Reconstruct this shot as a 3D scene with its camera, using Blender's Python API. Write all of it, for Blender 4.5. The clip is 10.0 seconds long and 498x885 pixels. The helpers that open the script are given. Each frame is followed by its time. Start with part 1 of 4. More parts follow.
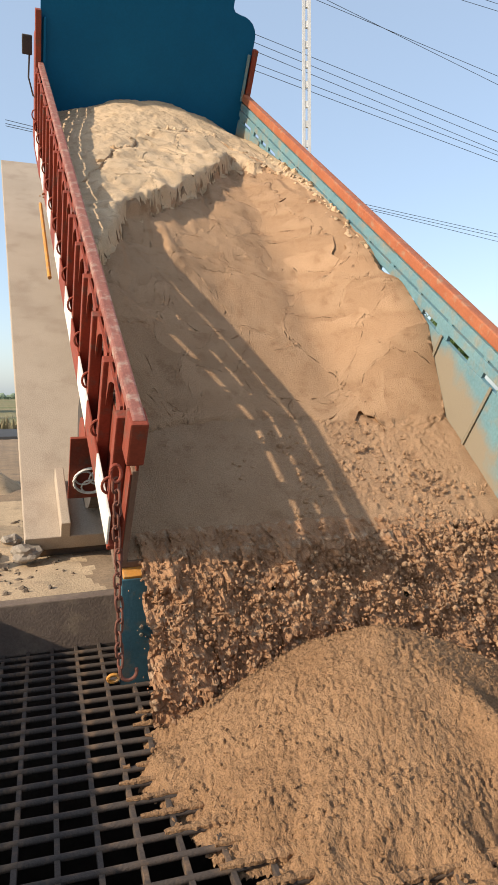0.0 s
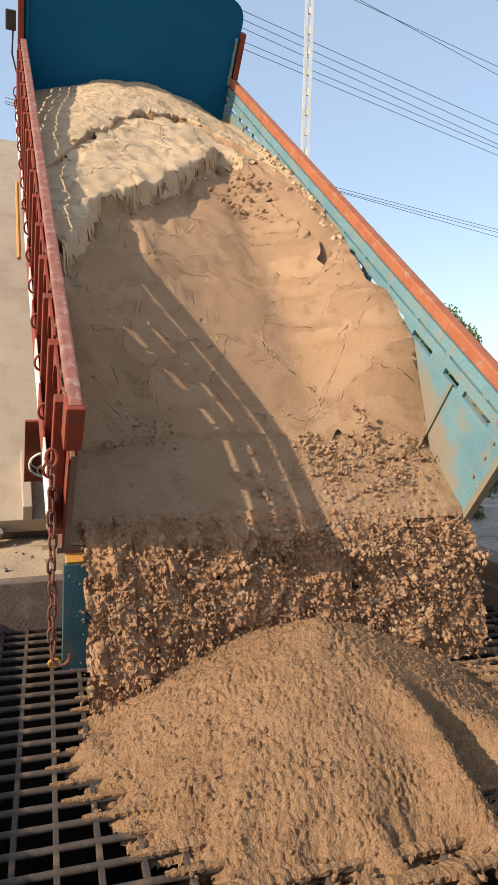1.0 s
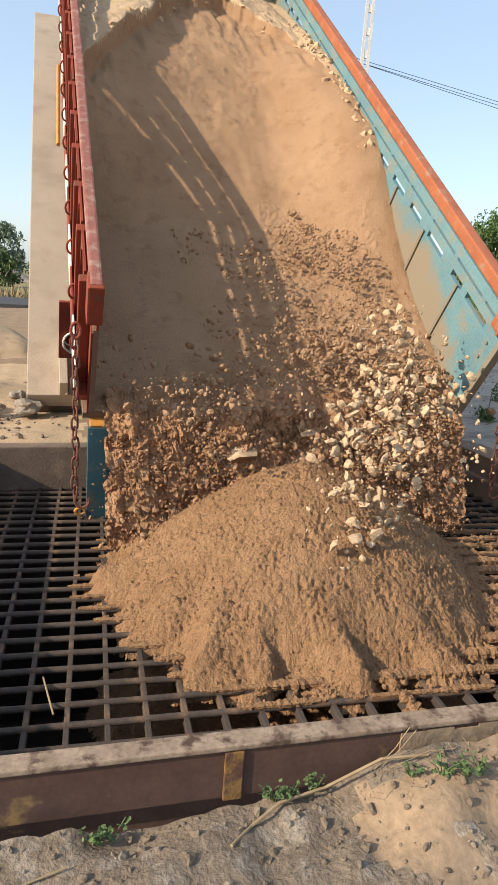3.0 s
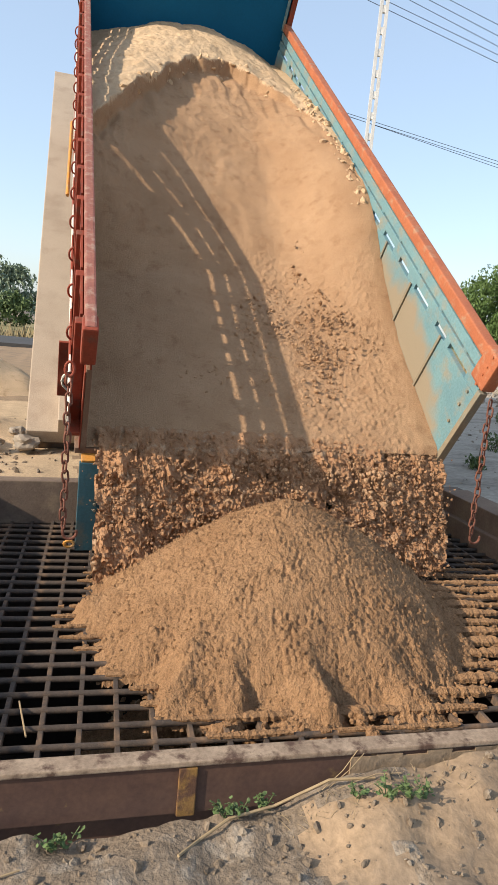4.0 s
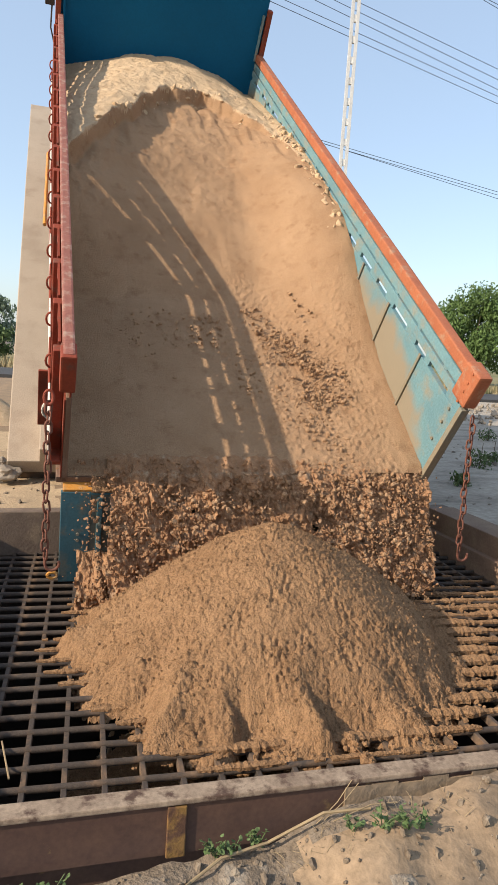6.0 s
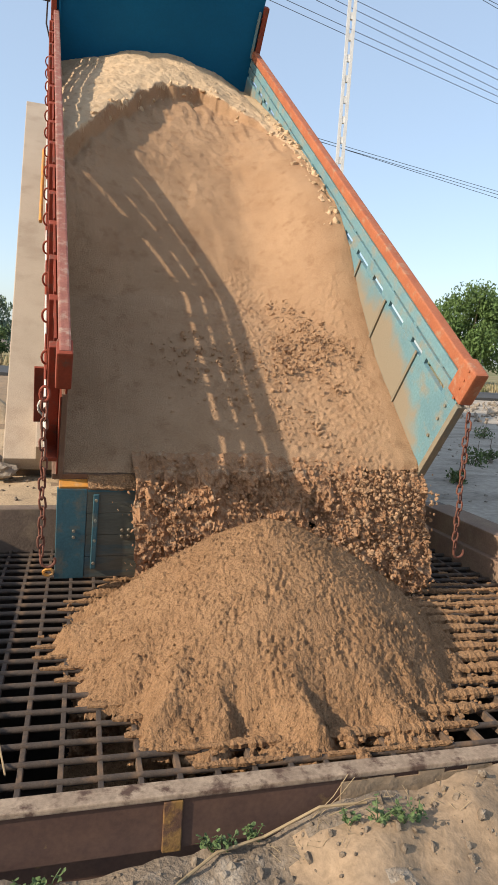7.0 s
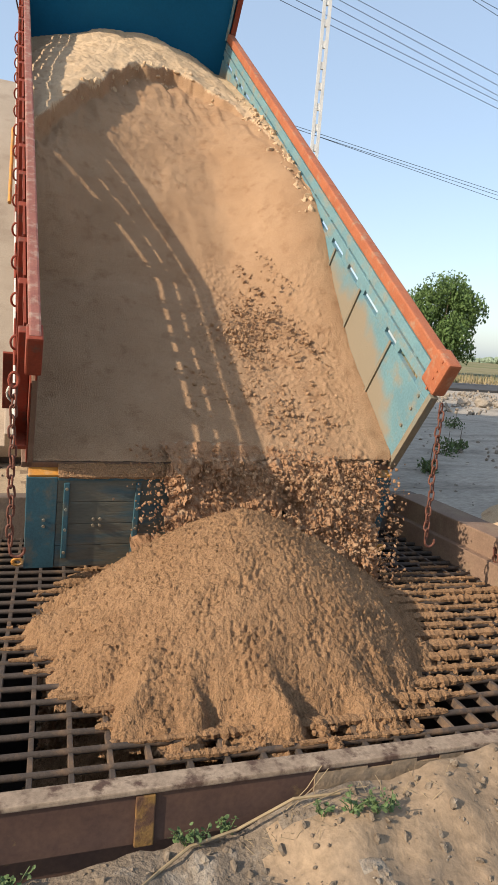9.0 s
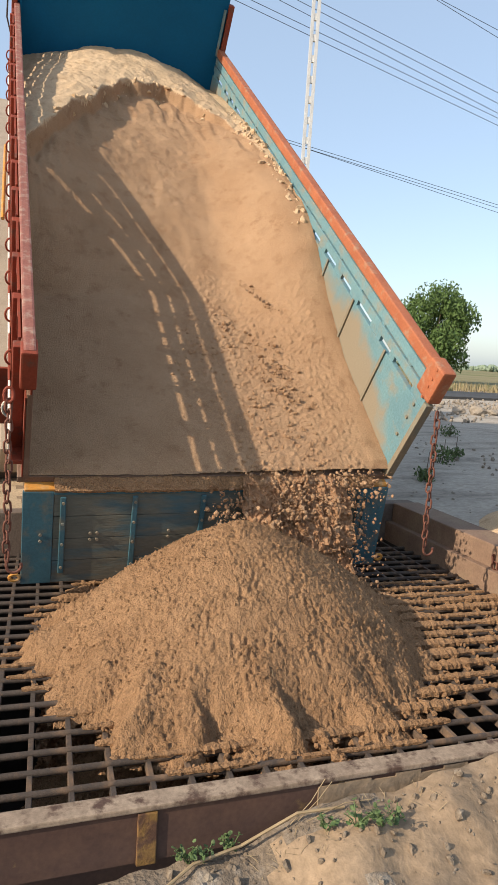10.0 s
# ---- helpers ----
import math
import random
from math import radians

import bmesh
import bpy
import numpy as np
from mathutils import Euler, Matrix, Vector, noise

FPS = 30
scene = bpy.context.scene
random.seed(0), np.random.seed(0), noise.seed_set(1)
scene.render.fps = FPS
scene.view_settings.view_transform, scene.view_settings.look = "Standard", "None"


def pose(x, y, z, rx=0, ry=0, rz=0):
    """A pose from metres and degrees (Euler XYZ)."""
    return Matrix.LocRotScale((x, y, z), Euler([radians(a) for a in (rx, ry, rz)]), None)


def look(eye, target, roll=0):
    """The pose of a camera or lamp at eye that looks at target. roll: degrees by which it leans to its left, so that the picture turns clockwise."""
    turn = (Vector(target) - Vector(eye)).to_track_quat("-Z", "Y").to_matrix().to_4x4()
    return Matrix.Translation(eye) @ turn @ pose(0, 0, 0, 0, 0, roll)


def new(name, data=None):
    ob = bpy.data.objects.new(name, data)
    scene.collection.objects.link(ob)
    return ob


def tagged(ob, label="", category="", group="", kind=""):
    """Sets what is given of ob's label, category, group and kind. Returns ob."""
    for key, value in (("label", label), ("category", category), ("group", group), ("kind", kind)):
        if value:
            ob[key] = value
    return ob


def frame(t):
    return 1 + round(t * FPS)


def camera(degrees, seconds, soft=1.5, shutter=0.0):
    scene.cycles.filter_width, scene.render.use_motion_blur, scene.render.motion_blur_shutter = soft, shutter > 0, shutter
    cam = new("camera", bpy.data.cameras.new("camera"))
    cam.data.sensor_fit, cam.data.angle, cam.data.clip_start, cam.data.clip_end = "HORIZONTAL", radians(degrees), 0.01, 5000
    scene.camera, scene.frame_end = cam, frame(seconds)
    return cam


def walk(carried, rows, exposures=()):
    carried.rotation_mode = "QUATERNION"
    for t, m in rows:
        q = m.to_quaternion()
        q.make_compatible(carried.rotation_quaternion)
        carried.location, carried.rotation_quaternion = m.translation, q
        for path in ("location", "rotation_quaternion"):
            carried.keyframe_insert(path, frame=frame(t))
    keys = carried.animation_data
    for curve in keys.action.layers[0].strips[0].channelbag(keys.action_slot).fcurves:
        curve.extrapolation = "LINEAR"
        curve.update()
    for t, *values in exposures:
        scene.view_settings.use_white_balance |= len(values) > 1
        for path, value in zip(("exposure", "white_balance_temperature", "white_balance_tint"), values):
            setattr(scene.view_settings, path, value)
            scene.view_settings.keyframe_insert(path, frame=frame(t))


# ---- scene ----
cam = camera(41.42, 10.0, soft=1.0)
# seconds, x, y, z, yaw, pitch, roll of the hand-held camera
ROWS = [
    (0.0, -1.700, -3.170, 1.560, -20.61, -4.13, 0.46),
    (0.5, -1.488, -3.215, 1.588, -18.32, -6.10, -2.25),
    (1.0, -1.467, -3.230, 1.561, -20.78, -5.10, -1.31),
    (1.5, -1.459, -3.265, 1.570, -19.09, -5.72, -0.75),
    (2.0, -1.491, -3.368, 1.544, -21.12, -11.09, -3.12),
    (2.2, -1.494, -3.453, 1.539, -19.84, -13.02, -4.27),
    (3.3, -1.350, -3.761, 1.516, -14.62, -13.64, -4.80),
    (3.5, -1.336, -3.811, 1.529, -13.20, -12.38, -6.51),
    (4.0, -1.326, -3.846, 1.526, -15.82, -9.92, -5.28),
    (4.5, -1.319, -3.832, 1.522, -16.07, -7.53, -4.38),
    (5.0, -1.312, -3.822, 1.525, -15.94, -6.99, -4.03),
    (5.5, -1.309, -3.822, 1.525, -16.75, -7.54, -3.83),
    (7.0, -1.306, -3.823, 1.513, -17.66, -7.88, -3.80),
    (7.5, -1.305, -3.823, 1.517, -17.70, -8.15, -3.93),
    (8.0, -1.306, -3.813, 1.515, -18.87, -8.48, -4.44),
    (8.5, -1.304, -3.804, 1.511, -20.02, -8.17, -4.27),
    (9.0, -1.306, -3.793, 1.513, -20.01, -8.75, -4.54),
    (9.5, -1.303, -3.784, 1.506, -20.12, -8.32, -4.27),
    (10.0, -1.307, -3.787, 1.510, -20.50, -7.72, -3.66),
]
walk(cam, [(t, pose(x, y, z, 90 + pitch, roll, yaw)) for t, x, y, z, yaw, pitch, roll in ROWS], exposures=[(0.0, 0.62), (2.0, 0.62), (3.5, 0.74), (5.5, 0.68), (10.0, 0.63)])

# ---- daylight: a low warm sun from the left, a hazy sky ----
SUN_WAY = Vector((1.45, 0.32, -0.836)).normalized()
world = bpy.data.worlds.new("sky")
scene.world = world
world.use_nodes = True
wn = world.node_tree
sky = wn.nodes.new("ShaderNodeTexSky")
sky.sky_type, sky.sun_disc = "NISHITA", False
sky.sun_elevation = math.asin(-SUN_WAY.z)
sky.sun_rotation = math.atan2(-SUN_WAY.x, -SUN_WAY.y)
sky.air_density, sky.dust_density, sky.ozone_density = 1.0, 1.4, 1.0
haze = wn.nodes.new("ShaderNodeMix")      # thin white haze over the whole sky
haze.data_type = "RGBA"
haze.inputs[0].default_value, haze.inputs[7].default_value = 0.5, (2.15, 2.6, 3.15, 1)
wn.links.new(sky.outputs[0], haze.inputs[6])
wn.links.new(haze.outputs[2], wn.nodes["Background"].inputs[0])
wn.nodes["Background"].inputs[1].default_value = 0.17
sun = new("sun", bpy.data.lights.new("sun", "SUN"))
sun.data.energy, sun.data.angle, sun.data.color = 3.7, radians(0.6), (1.0, 0.87, 0.70)
sun.matrix_world = look(-SUN_WAY * 30, (0, 0, 0))


# ---- materials ----
def mat(name, a, b, rough=0.85, scale=6.0, fine=60.0, bump=0.3, metal=0.0, third=None, patch=2.0, cut=(0.5, 0.62), spread=0.15, gloss=0.3, stretch=(1, 1, 1), depth=0.01):
    """Two colours mixed by coarse noise, grain from fine noise, a third colour in worn patches, and relief."""
    m = bpy.data.materials.new(name)
    m.use_nodes = True
    n, l = m.node_tree.nodes, m.node_tree.links
    bs = n["Principled BSDF"]
    co = n.new("ShaderNodeTexCoord")
    mp = n.new("ShaderNodeMapping")
    mp.inputs["Scale"].default_value = stretch
    l.new(co.outputs["Object"], mp.inputs[0])

    def nz(s, detail=6.0):
        t = n.new("ShaderNodeTexNoise")
        t.inputs["Scale"].default_value, t.inputs["Detail"].default_value, t.inputs["Roughness"].default_value = s, detail, 0.62
        l.new(mp.outputs[0], t.inputs["Vector"])
        return t.outputs[0]

    def mix(f, x, y, kind="MIX"):
        k = n.new("ShaderNodeMix")
        k.data_type, k.blend_type = "RGBA", kind
        for sock, v in ((k.inputs[0], f), (k.inputs[6], x), (k.inputs[7], y)):
            if isinstance(v, bpy.types.NodeSocket):
                l.new(v, sock)
            else:
                sock.default_value = v if sock is k.inputs[0] else (*v, 1)
        return k.outputs[2]

    def ramp(v, lo, hi):
        r = n.new("ShaderNodeMapRange")
        r.inputs[1].default_value, r.inputs[2].default_value = lo, hi
        l.new(v, r.inputs[0])
        return r.outputs[0]

    coarse, grain = nz(scale), nz(fine, 3.0)
    col = mix(ramp(coarse, 0.32, 0.68), a, b)
    if third:
        col = mix(ramp(nz(patch, 9.0), *cut), col, third)
    g = ramp(grain, 0.25, 0.75)
    gr = n.new("ShaderNodeMapRange")
    gr.inputs[3].default_value, gr.inputs[4].default_value = 1 - spread, 1 + spread
    l.new(g, gr.inputs[0])
    v = n.new("ShaderNodeVectorMath")
    v.operation = "SCALE"
    l.new(col, v.inputs[0])
    l.new(gr.outputs[0], v.inputs[3])
    rnd = n.new("ShaderNodeObjectInfo")
    vr = n.new("ShaderNodeMapRange")
    vr.inputs[3].default_value, vr.inputs[4].default_value = 0.94, 1.06
    l.new(rnd.outputs["Random"], vr.inputs[0])
    v2 = n.new("ShaderNodeVectorMath")
    v2.operation = "SCALE"
    l.new(v.outputs[0], v2.inputs[0])
    l.new(vr.outputs[0], v2.inputs[3])
    l.new(v2.outputs[0], bs.inputs["Base Color"])
    bs.inputs["Roughness"].default_value, bs.inputs["Metallic"].default_value = rough, metal
    bs.inputs["Specular IOR Level"].default_value = gloss
    if bump:
        bu = n.new("ShaderNodeBump")
        bu.inputs["Strength"].default_value, bu.inputs["Distance"].default_value = bump, depth
        ad = n.new("ShaderNodeMath")
        ad.operation = "MULTIPLY_ADD"
        l.new(coarse, ad.inputs[0])
        ad.inputs[1].default_value = 0.6
        l.new(grain, ad.inputs[2])
        l.new(ad.outputs[0], bu.inputs["Height"])
        l.new(bu.outputs[0], bs.inputs["Normal"])
    return m


HUSK = mat("loose_rice_husk", (0.36, 0.212, 0.112), (0.29, 0.165, 0.085), 0.95, 3.0, 120.0, 1.0, third=(0.235, 0.134, 0.07), patch=13.0, cut=(0.50, 0.74), spread=0.34, gloss=0.1, depth=0.015)
# Same husk as the heap's, lightened: the load's brighter light put into colour.
LOAD_HUSK = mat("lightened_load_husk", (0.45, 0.283, 0.164), (0.37, 0.222, 0.124), 0.95, 2.4, 140.0, 0.9, third=(0.27, 0.148, 0.078), patch=8.0, cut=(0.54, 0.78), spread=0.26, gloss=0.1, depth=0.012)
# Paler husk for the plateau, its crust pieces and the small heaps.
HUSK_TOP = mat("pale_husk", (0.62, 0.45, 0.285), (0.52, 0.365, 0.222), 0.95, 4.0, 150.0, 0.8, third=(0.36, 0.235, 0.13), patch=10.0, cut=(0.55, 0.75), spread=0.22, gloss=0.1)
# Husk of the falling curtain, with a brown tone of its own.
HUSK_LUMP = mat("curtain_husk", (0.40, 0.225, 0.122), (0.30, 0.163, 0.086), 0.95, 12.0, 150.0, 0.9, third=(0.40, 0.27, 0.17), patch=14.0, cut=(0.52, 0.66), spread=0.25, gloss=0.1)
RED = mat("red_paint", (0.27, 0.055, 0.027), (0.20, 0.042, 0.024), 0.7, 5.0, 70.0, 0.25, third=(0.14, 0.075, 0.052), patch=12.0, cut=(0.54, 0.70))
RAIL_RED = mat("worn_red_rail", (0.29, 0.115, 0.085), (0.22, 0.08, 0.06), 0.7, 9.0, 80.0, 0.35, third=(0.36, 0.25, 0.19), patch=16.0, cut=(0.5, 0.68))
ORANGE = mat("orange_paint", (0.37, 0.125, 0.058), (0.30, 0.095, 0.046), 0.6, 6.0, 70.0, 0.25, third=(0.33, 0.19, 0.12), patch=14.0, cut=(0.54, 0.68))
TEAL = mat("teal_paint", (0.15, 0.27, 0.29), (0.115, 0.22, 0.25), 0.55, 4.0, 60.0, 0.25, third=(0.23, 0.225, 0.18), patch=7.0, cut=(0.5, 0.68))
DUSTY = mat("dusty_steel", (0.205, 0.175, 0.125), (0.24, 0.19, 0.125), 0.8, 3.0, 60.0, 0.25, third=(0.13, 0.20, 0.20), patch=4.0, cut=(0.52, 0.70), stretch=(1, 1.5, 0.5))
BLUE = mat("deep_blue_paint", (0.003, 0.115, 0.25), (0.003, 0.10, 0.22), 0.6, 2.0, 40.0, 0.08, spread=0.06, gloss=0.15)
GATEBLUE = mat("gate_blue_paint", (0.045, 0.115, 0.14), (0.036, 0.085, 0.105), 0.6, 6.0, 60.0, 0.2, third=(0.12, 0.115, 0.09), patch=9.0, cut=(0.5, 0.68))
PLANK = mat("scuffed_plank", (0.095, 0.10, 0.08), (0.135, 0.125, 0.095), 0.75, 3.0, 50.0, 0.3, third=(0.05, 0.105, 0.125), patch=3.5, cut=(0.5, 0.66), stretch=(0.4, 1, 2.0))
FLOORING = mat("dusty_bed_floor", (0.215, 0.135, 0.09), (0.17, 0.107, 0.077), 0.8, 2.2, 70.0, 0.3, third=(0.24, 0.165, 0.12), patch=5.0, cut=(0.5, 0.7), stretch=(1.6, 0.5, 1))
WHITE = mat("white_paint", (0.74, 0.72, 0.66), (0.62, 0.58, 0.50), 0.6, 7.0, 60.0, 0.2, third=(0.36, 0.24, 0.17), patch=12.0, cut=(0.58, 0.72))
LIP = mat("yellow_ochre_paint", (0.55, 0.25, 0.045), (0.45, 0.19, 0.04), 0.65, 8.0, 70.0, 0.25, third=(0.40, 0.26, 0.13), patch=10.0, cut=(0.5, 0.66))
CHAIN = mat("rusty_chain", (0.22, 0.085, 0.055), (0.15, 0.065, 0.045), 0.7, 30.0, 150.0, 0.4, metal=0.3)
STEEL = mat("worn_grate_steel", (0.088, 0.067, 0.053), (0.058, 0.045, 0.038), 0.8, 8.0, 90.0, 0.4, metal=0.1, third=(0.20, 0.125, 0.075), patch=7.0, cut=(0.48, 0.66))
RUST = mat("rusty_beam", (0.100, 0.054, 0.036), (0.062, 0.033, 0.025), 0.85, 6.0, 80.0, 0.15, third=(0.20, 0.125, 0.05), patch=7.0, cut=(0.60, 0.68), depth=0.004)
BEAMTOP = mat("dusty_beam_top", (0.32, 0.24, 0.17), (0.21, 0.15, 0.105), 0.9, 14.0, 90.0, 0.15, third=(0.085, 0.05, 0.036), patch=18.0, cut=(0.50, 0.62), spread=0.25, depth=0.004)
YELLOW = mat("old_yellow_paint", (0.27, 0.15, 0.04), (0.19, 0.10, 0.035), 0.8, 14.0, 90.0, 0.3, third=(0.10, 0.05, 0.03), patch=16.0, cut=(0.48, 0.6))
KERB_STEEL = mat("dusty_brown_steel", (0.235, 0.15, 0.10), (0.175, 0.11, 0.075), 0.85, 4.0, 60.0, 0.3, third=(0.24, 0.165, 0.105), patch=3.0, cut=(0.5, 0.66))
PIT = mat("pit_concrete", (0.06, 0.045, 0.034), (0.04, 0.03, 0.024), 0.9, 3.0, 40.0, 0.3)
KERB = mat("dusty_concrete", (0.17, 0.125, 0.095), (0.13, 0.095, 0.073), 0.9, 5.0, 60.0, 0.4, third=(0.21, 0.155, 0.11), patch=4.0, cut=(0.5, 0.65))
PLATE = mat("dusty_platform_steel", (0.44, 0.35, 0.26), (0.38, 0.30, 0.22), 0.8, 1.5, 90.0, 0.3, third=(0.34, 0.26, 0.19), patch=3.0, cut=(0.52, 0.7))
EARTH = mat("dry_earth", (0.305, 0.215, 0.135), (0.24, 0.17, 0.11), 0.95, 1.3, 45.0, 0.3, third=(0.20, 0.15, 0.105), patch=3.0, cut=(0.50, 0.68), spread=0.25, gloss=0.1, depth=0.015)
GREY_SOIL = mat("crumbly_grey_soil", (0.215, 0.165, 0.118), (0.15, 0.115, 0.083), 0.95, 9.0, 60.0, 0.6, third=(0.27, 0.225, 0.175), patch=12.0, cut=(0.52, 0.66), spread=0.3, gloss=0.1, depth=0.015)
PALE_SAND = mat("trodden_pale_sand", (0.50, 0.37, 0.235), (0.41, 0.30, 0.19), 0.95, 3.0, 60.0, 0.5, third=(0.30, 0.225, 0.15), patch=5.0, cut=(0.56, 0.70), spread=0.25, gloss=0.1, depth=0.015)
ASH = mat("grey_ashy_soil", (0.43, 0.37, 0.30), (0.34, 0.295, 0.24), 0.95, 1.6, 28.0, 0.5, third=(0.24, 0.205, 0.165), patch=1.4, cut=(0.52, 0.66), spread=0.3, gloss=0.1, stretch=(0.5, 1.6, 1), depth=0.03)
ASPHALT = mat("road_asphalt", (0.075, 0.072, 0.07), (0.055, 0.052, 0.05), 0.85, 0.8, 50.0, 0.3)
FIELD = mat("field_grass", (0.26, 0.215, 0.12), (0.19, 0.17, 0.085), 0.95, 0.12, 6.0, 0.5, third=(0.14, 0.155, 0.065), patch=0.05, cut=(0.5, 0.62), gloss=0.1)
STONE = mat("pale_stone", (0.31, 0.26, 0.20), (0.23, 0.19, 0.15), 0.9, 6.0, 60.0, 0.5)
BARK = mat("bark", (0.13, 0.09, 0.06), (0.09, 0.065, 0.045), 0.95, 6.0, 40.0, 0.5)
LEAF = mat("tree_leaves", (0.095, 0.15, 0.04), (0.06, 0.105, 0.028), 0.65, 1.5, 12.0, 0.0, spread=0.35, gloss=0.3)
# Distance haze is put into this leaf colour: paler and greyer than LEAF.
LEAF_FAR = mat("haze_toned_leaves", (0.22, 0.27, 0.19), (0.17, 0.215, 0.15), 0.85, 0.5, 8.0, 0.0, spread=0.2, gloss=0.1)
WEED = mat("weed_leaves", (0.07, 0.125, 0.035), (0.12, 0.145, 0.065), 0.7, 20.0, 80.0, 0.0, spread=0.25)
STRAW = mat("dry_straw", (0.36, 0.265, 0.15), (0.27, 0.195, 0.11), 0.8, 20.0, 80.0, 0.0)
VERGE = mat("dry_verge_grass", (0.30, 0.235, 0.135), (0.22, 0.18, 0.095), 0.9, 0.8, 12.0, 0.0, third=(0.16, 0.155, 0.07), patch=0.3, cut=(0.5, 0.6))
GALV = mat("galvanised_steel", (0.62, 0.61, 0.58), (0.54, 0.53, 0.50), 0.5, 3.0, 30.0, 0.1, metal=0.3)
CABLE = mat("dark_cable", (0.07, 0.075, 0.09), (0.055, 0.06, 0.07), 0.6, 5.0, 30.0, 0.0)
RUBBER = mat("dusty_rubber", (0.045, 0.04, 0.036), (0.09, 0.075, 0.06), 0.85, 6.0, 60.0, 0.3)


def dusted_panel():
    """Teal paint under a soft-edged film of dust: the film is thickest low on the panel and thins towards its rear end."""
    m = TEAL.copy()
    m.name = "dusty_teal_panel"
    n, l = m.node_tree.nodes, m.node_tree.links
    bs = n["Principled BSDF"]
    paint = bs.inputs["Base Color"].links[0].from_socket
    co, xyz = n.new("ShaderNodeTexCoord"), n.new("ShaderNodeSeparateXYZ")
    l.new(co.outputs["Object"], xyz.inputs[0])
    tn = n.new("ShaderNodeTexNoise")
    tn.inputs["Scale"].default_value, tn.inputs["Detail"].default_value = 3.5, 7.0
    l.new(co.outputs["Object"], tn.inputs["Vector"])

    def calc(op, a, b):
        k = n.new("ShaderNodeMath")
        k.operation = op
        for sock, v in zip(k.inputs, (a, b)):
            if isinstance(v, bpy.types.NodeSocket):
                l.new(v, sock)
            else:
                sock.default_value = v
        return k.outputs[0]

    reach = calc("SUBTRACT", 0.52, calc("MULTIPLY", calc("POWER", 2.718, calc("MULTIPLY", xyz.outputs[1], -2.9)), 0.55))
    depth = calc("ADD", calc("SUBTRACT", reach, xyz.outputs[2]), calc("MULTIPLY", calc("SUBTRACT", tn.outputs[0], 0.5), 0.45))
    soft = n.new("ShaderNodeMapRange")
    soft.inputs[1].default_value, soft.inputs[2].default_value = -0.06, 0.09
    l.new(depth, soft.inputs[0])
    mx = n.new("ShaderNodeMix")
    mx.data_type = "RGBA"
    l.new(soft.outputs[0], mx.inputs[0])
    l.new(paint, mx.inputs[6])
    mx.inputs[7].default_value = (0.245, 0.205, 0.145, 1)
    l.new(mx.outputs[2], bs.inputs["Base Color"])
    return m


PANEL = dusted_panel()


# ---- mesh helpers ----
def box(bm, lo, hi, bevel=0.0, m=None):
    r = bmesh.ops.create_cube(bm, size=1.0)["verts"]
    for v in r:
        v.co = Vector([lo[i] + (v.co[i] + 0.5) * (hi[i] - lo[i]) for i in range(3)])
    if m:
        bmesh.ops.transform(bm, matrix=m, verts=r)
    if bevel:
        es = list({e for v in r for e in v.link_edges})
        bmesh.ops.bevel(bm, geom=es, offset=bevel, segments=2, affect="EDGES", profile=0.6)


def rod(bm, p, q, r, n=8, r2=None):
    p, q = Vector(p), Vector(q)
    d = q - p
    m = Matrix.Translation((p + q) / 2) @ d.to_track_quat("Z", "Y").to_matrix().to_4x4()
    bmesh.ops.create_cone(bm, cap_ends=True, segments=n, radius1=r, radius2=r if r2 is None else r2, depth=d.length, matrix=m)


def tube(bm, pts, r, n=7, closed=False):
    """A round bar bent along the points."""
    pts = [Vector(p) for p in pts]
    k, rings = len(pts), []
    ref = Vector((0.13, 0.31, 0.94))
    for i in range(k):
        a = pts[i - 1] if (i or closed) else pts[0]
        b = pts[(i + 1) % k] if (i < k - 1 or closed) else pts[-1]
        t = (b - a).normalized()
        x = t.cross(ref).normalized()
        y = t.cross(x)
        rings.append([bm.verts.new(pts[i] + r * (x * math.cos(2 * math.pi * j / n) + y * math.sin(2 * math.pi * j / n))) for j in range(n)])
    for i in range(k if closed else k - 1):
        a, b = rings[i], rings[(i + 1) % k]
        for j in range(n):
            bm.faces.new((a[j], a[(j + 1) % n], b[(j + 1) % n], b[j]))
    if not closed:
        bm.faces.new(rings[0])
        bm.faces.new(rings[-1][::-1])


def mesh_of(name, bm, material, smooth=False):
    bmesh.ops.recalc_face_normals(bm, faces=bm.faces[:])
    me = bpy.data.meshes.new(name)
    bm.to_mesh(me)
    bm.free()
    me.materials.append(material)
    if smooth:
        for p in me.polygons:
            p.use_smooth = True
    return me


def part(name, bm, material, parent=None, label="", smooth=False):
    ob = new(name, bm if isinstance(bm, bpy.types.Mesh) else mesh_of(name, bm, material, smooth))
    ob.parent = parent
    if label:
        ob["label"] = label
    return ob


def thing(name, m, label, category, group="", kind=""):
    ob = new(name)
    ob.empty_display_size = 0.1
    ob.matrix_basis = m
    return tagged(ob, label, category, group, kind)


def B():
    return bmesh.new()


def sheet(name, xs, ys, height, material, smooth=True):
    """A height field over the grid xs, ys."""
    vs = [(x, y, height(x, y)) for y in ys for x in xs]
    k = len(xs)
    fs = [(j * k + i, j * k + i + 1, (j + 1) * k + i + 1, (j + 1) * k + i) for j in range(len(ys) - 1) for i in range(k - 1)]
    me = bpy.data.meshes.new(name)
    me.from_pydata(vs, [], fs)
    me.materials.append(material)
    for p in me.polygons:
        p.use_smooth = smooth
    return me


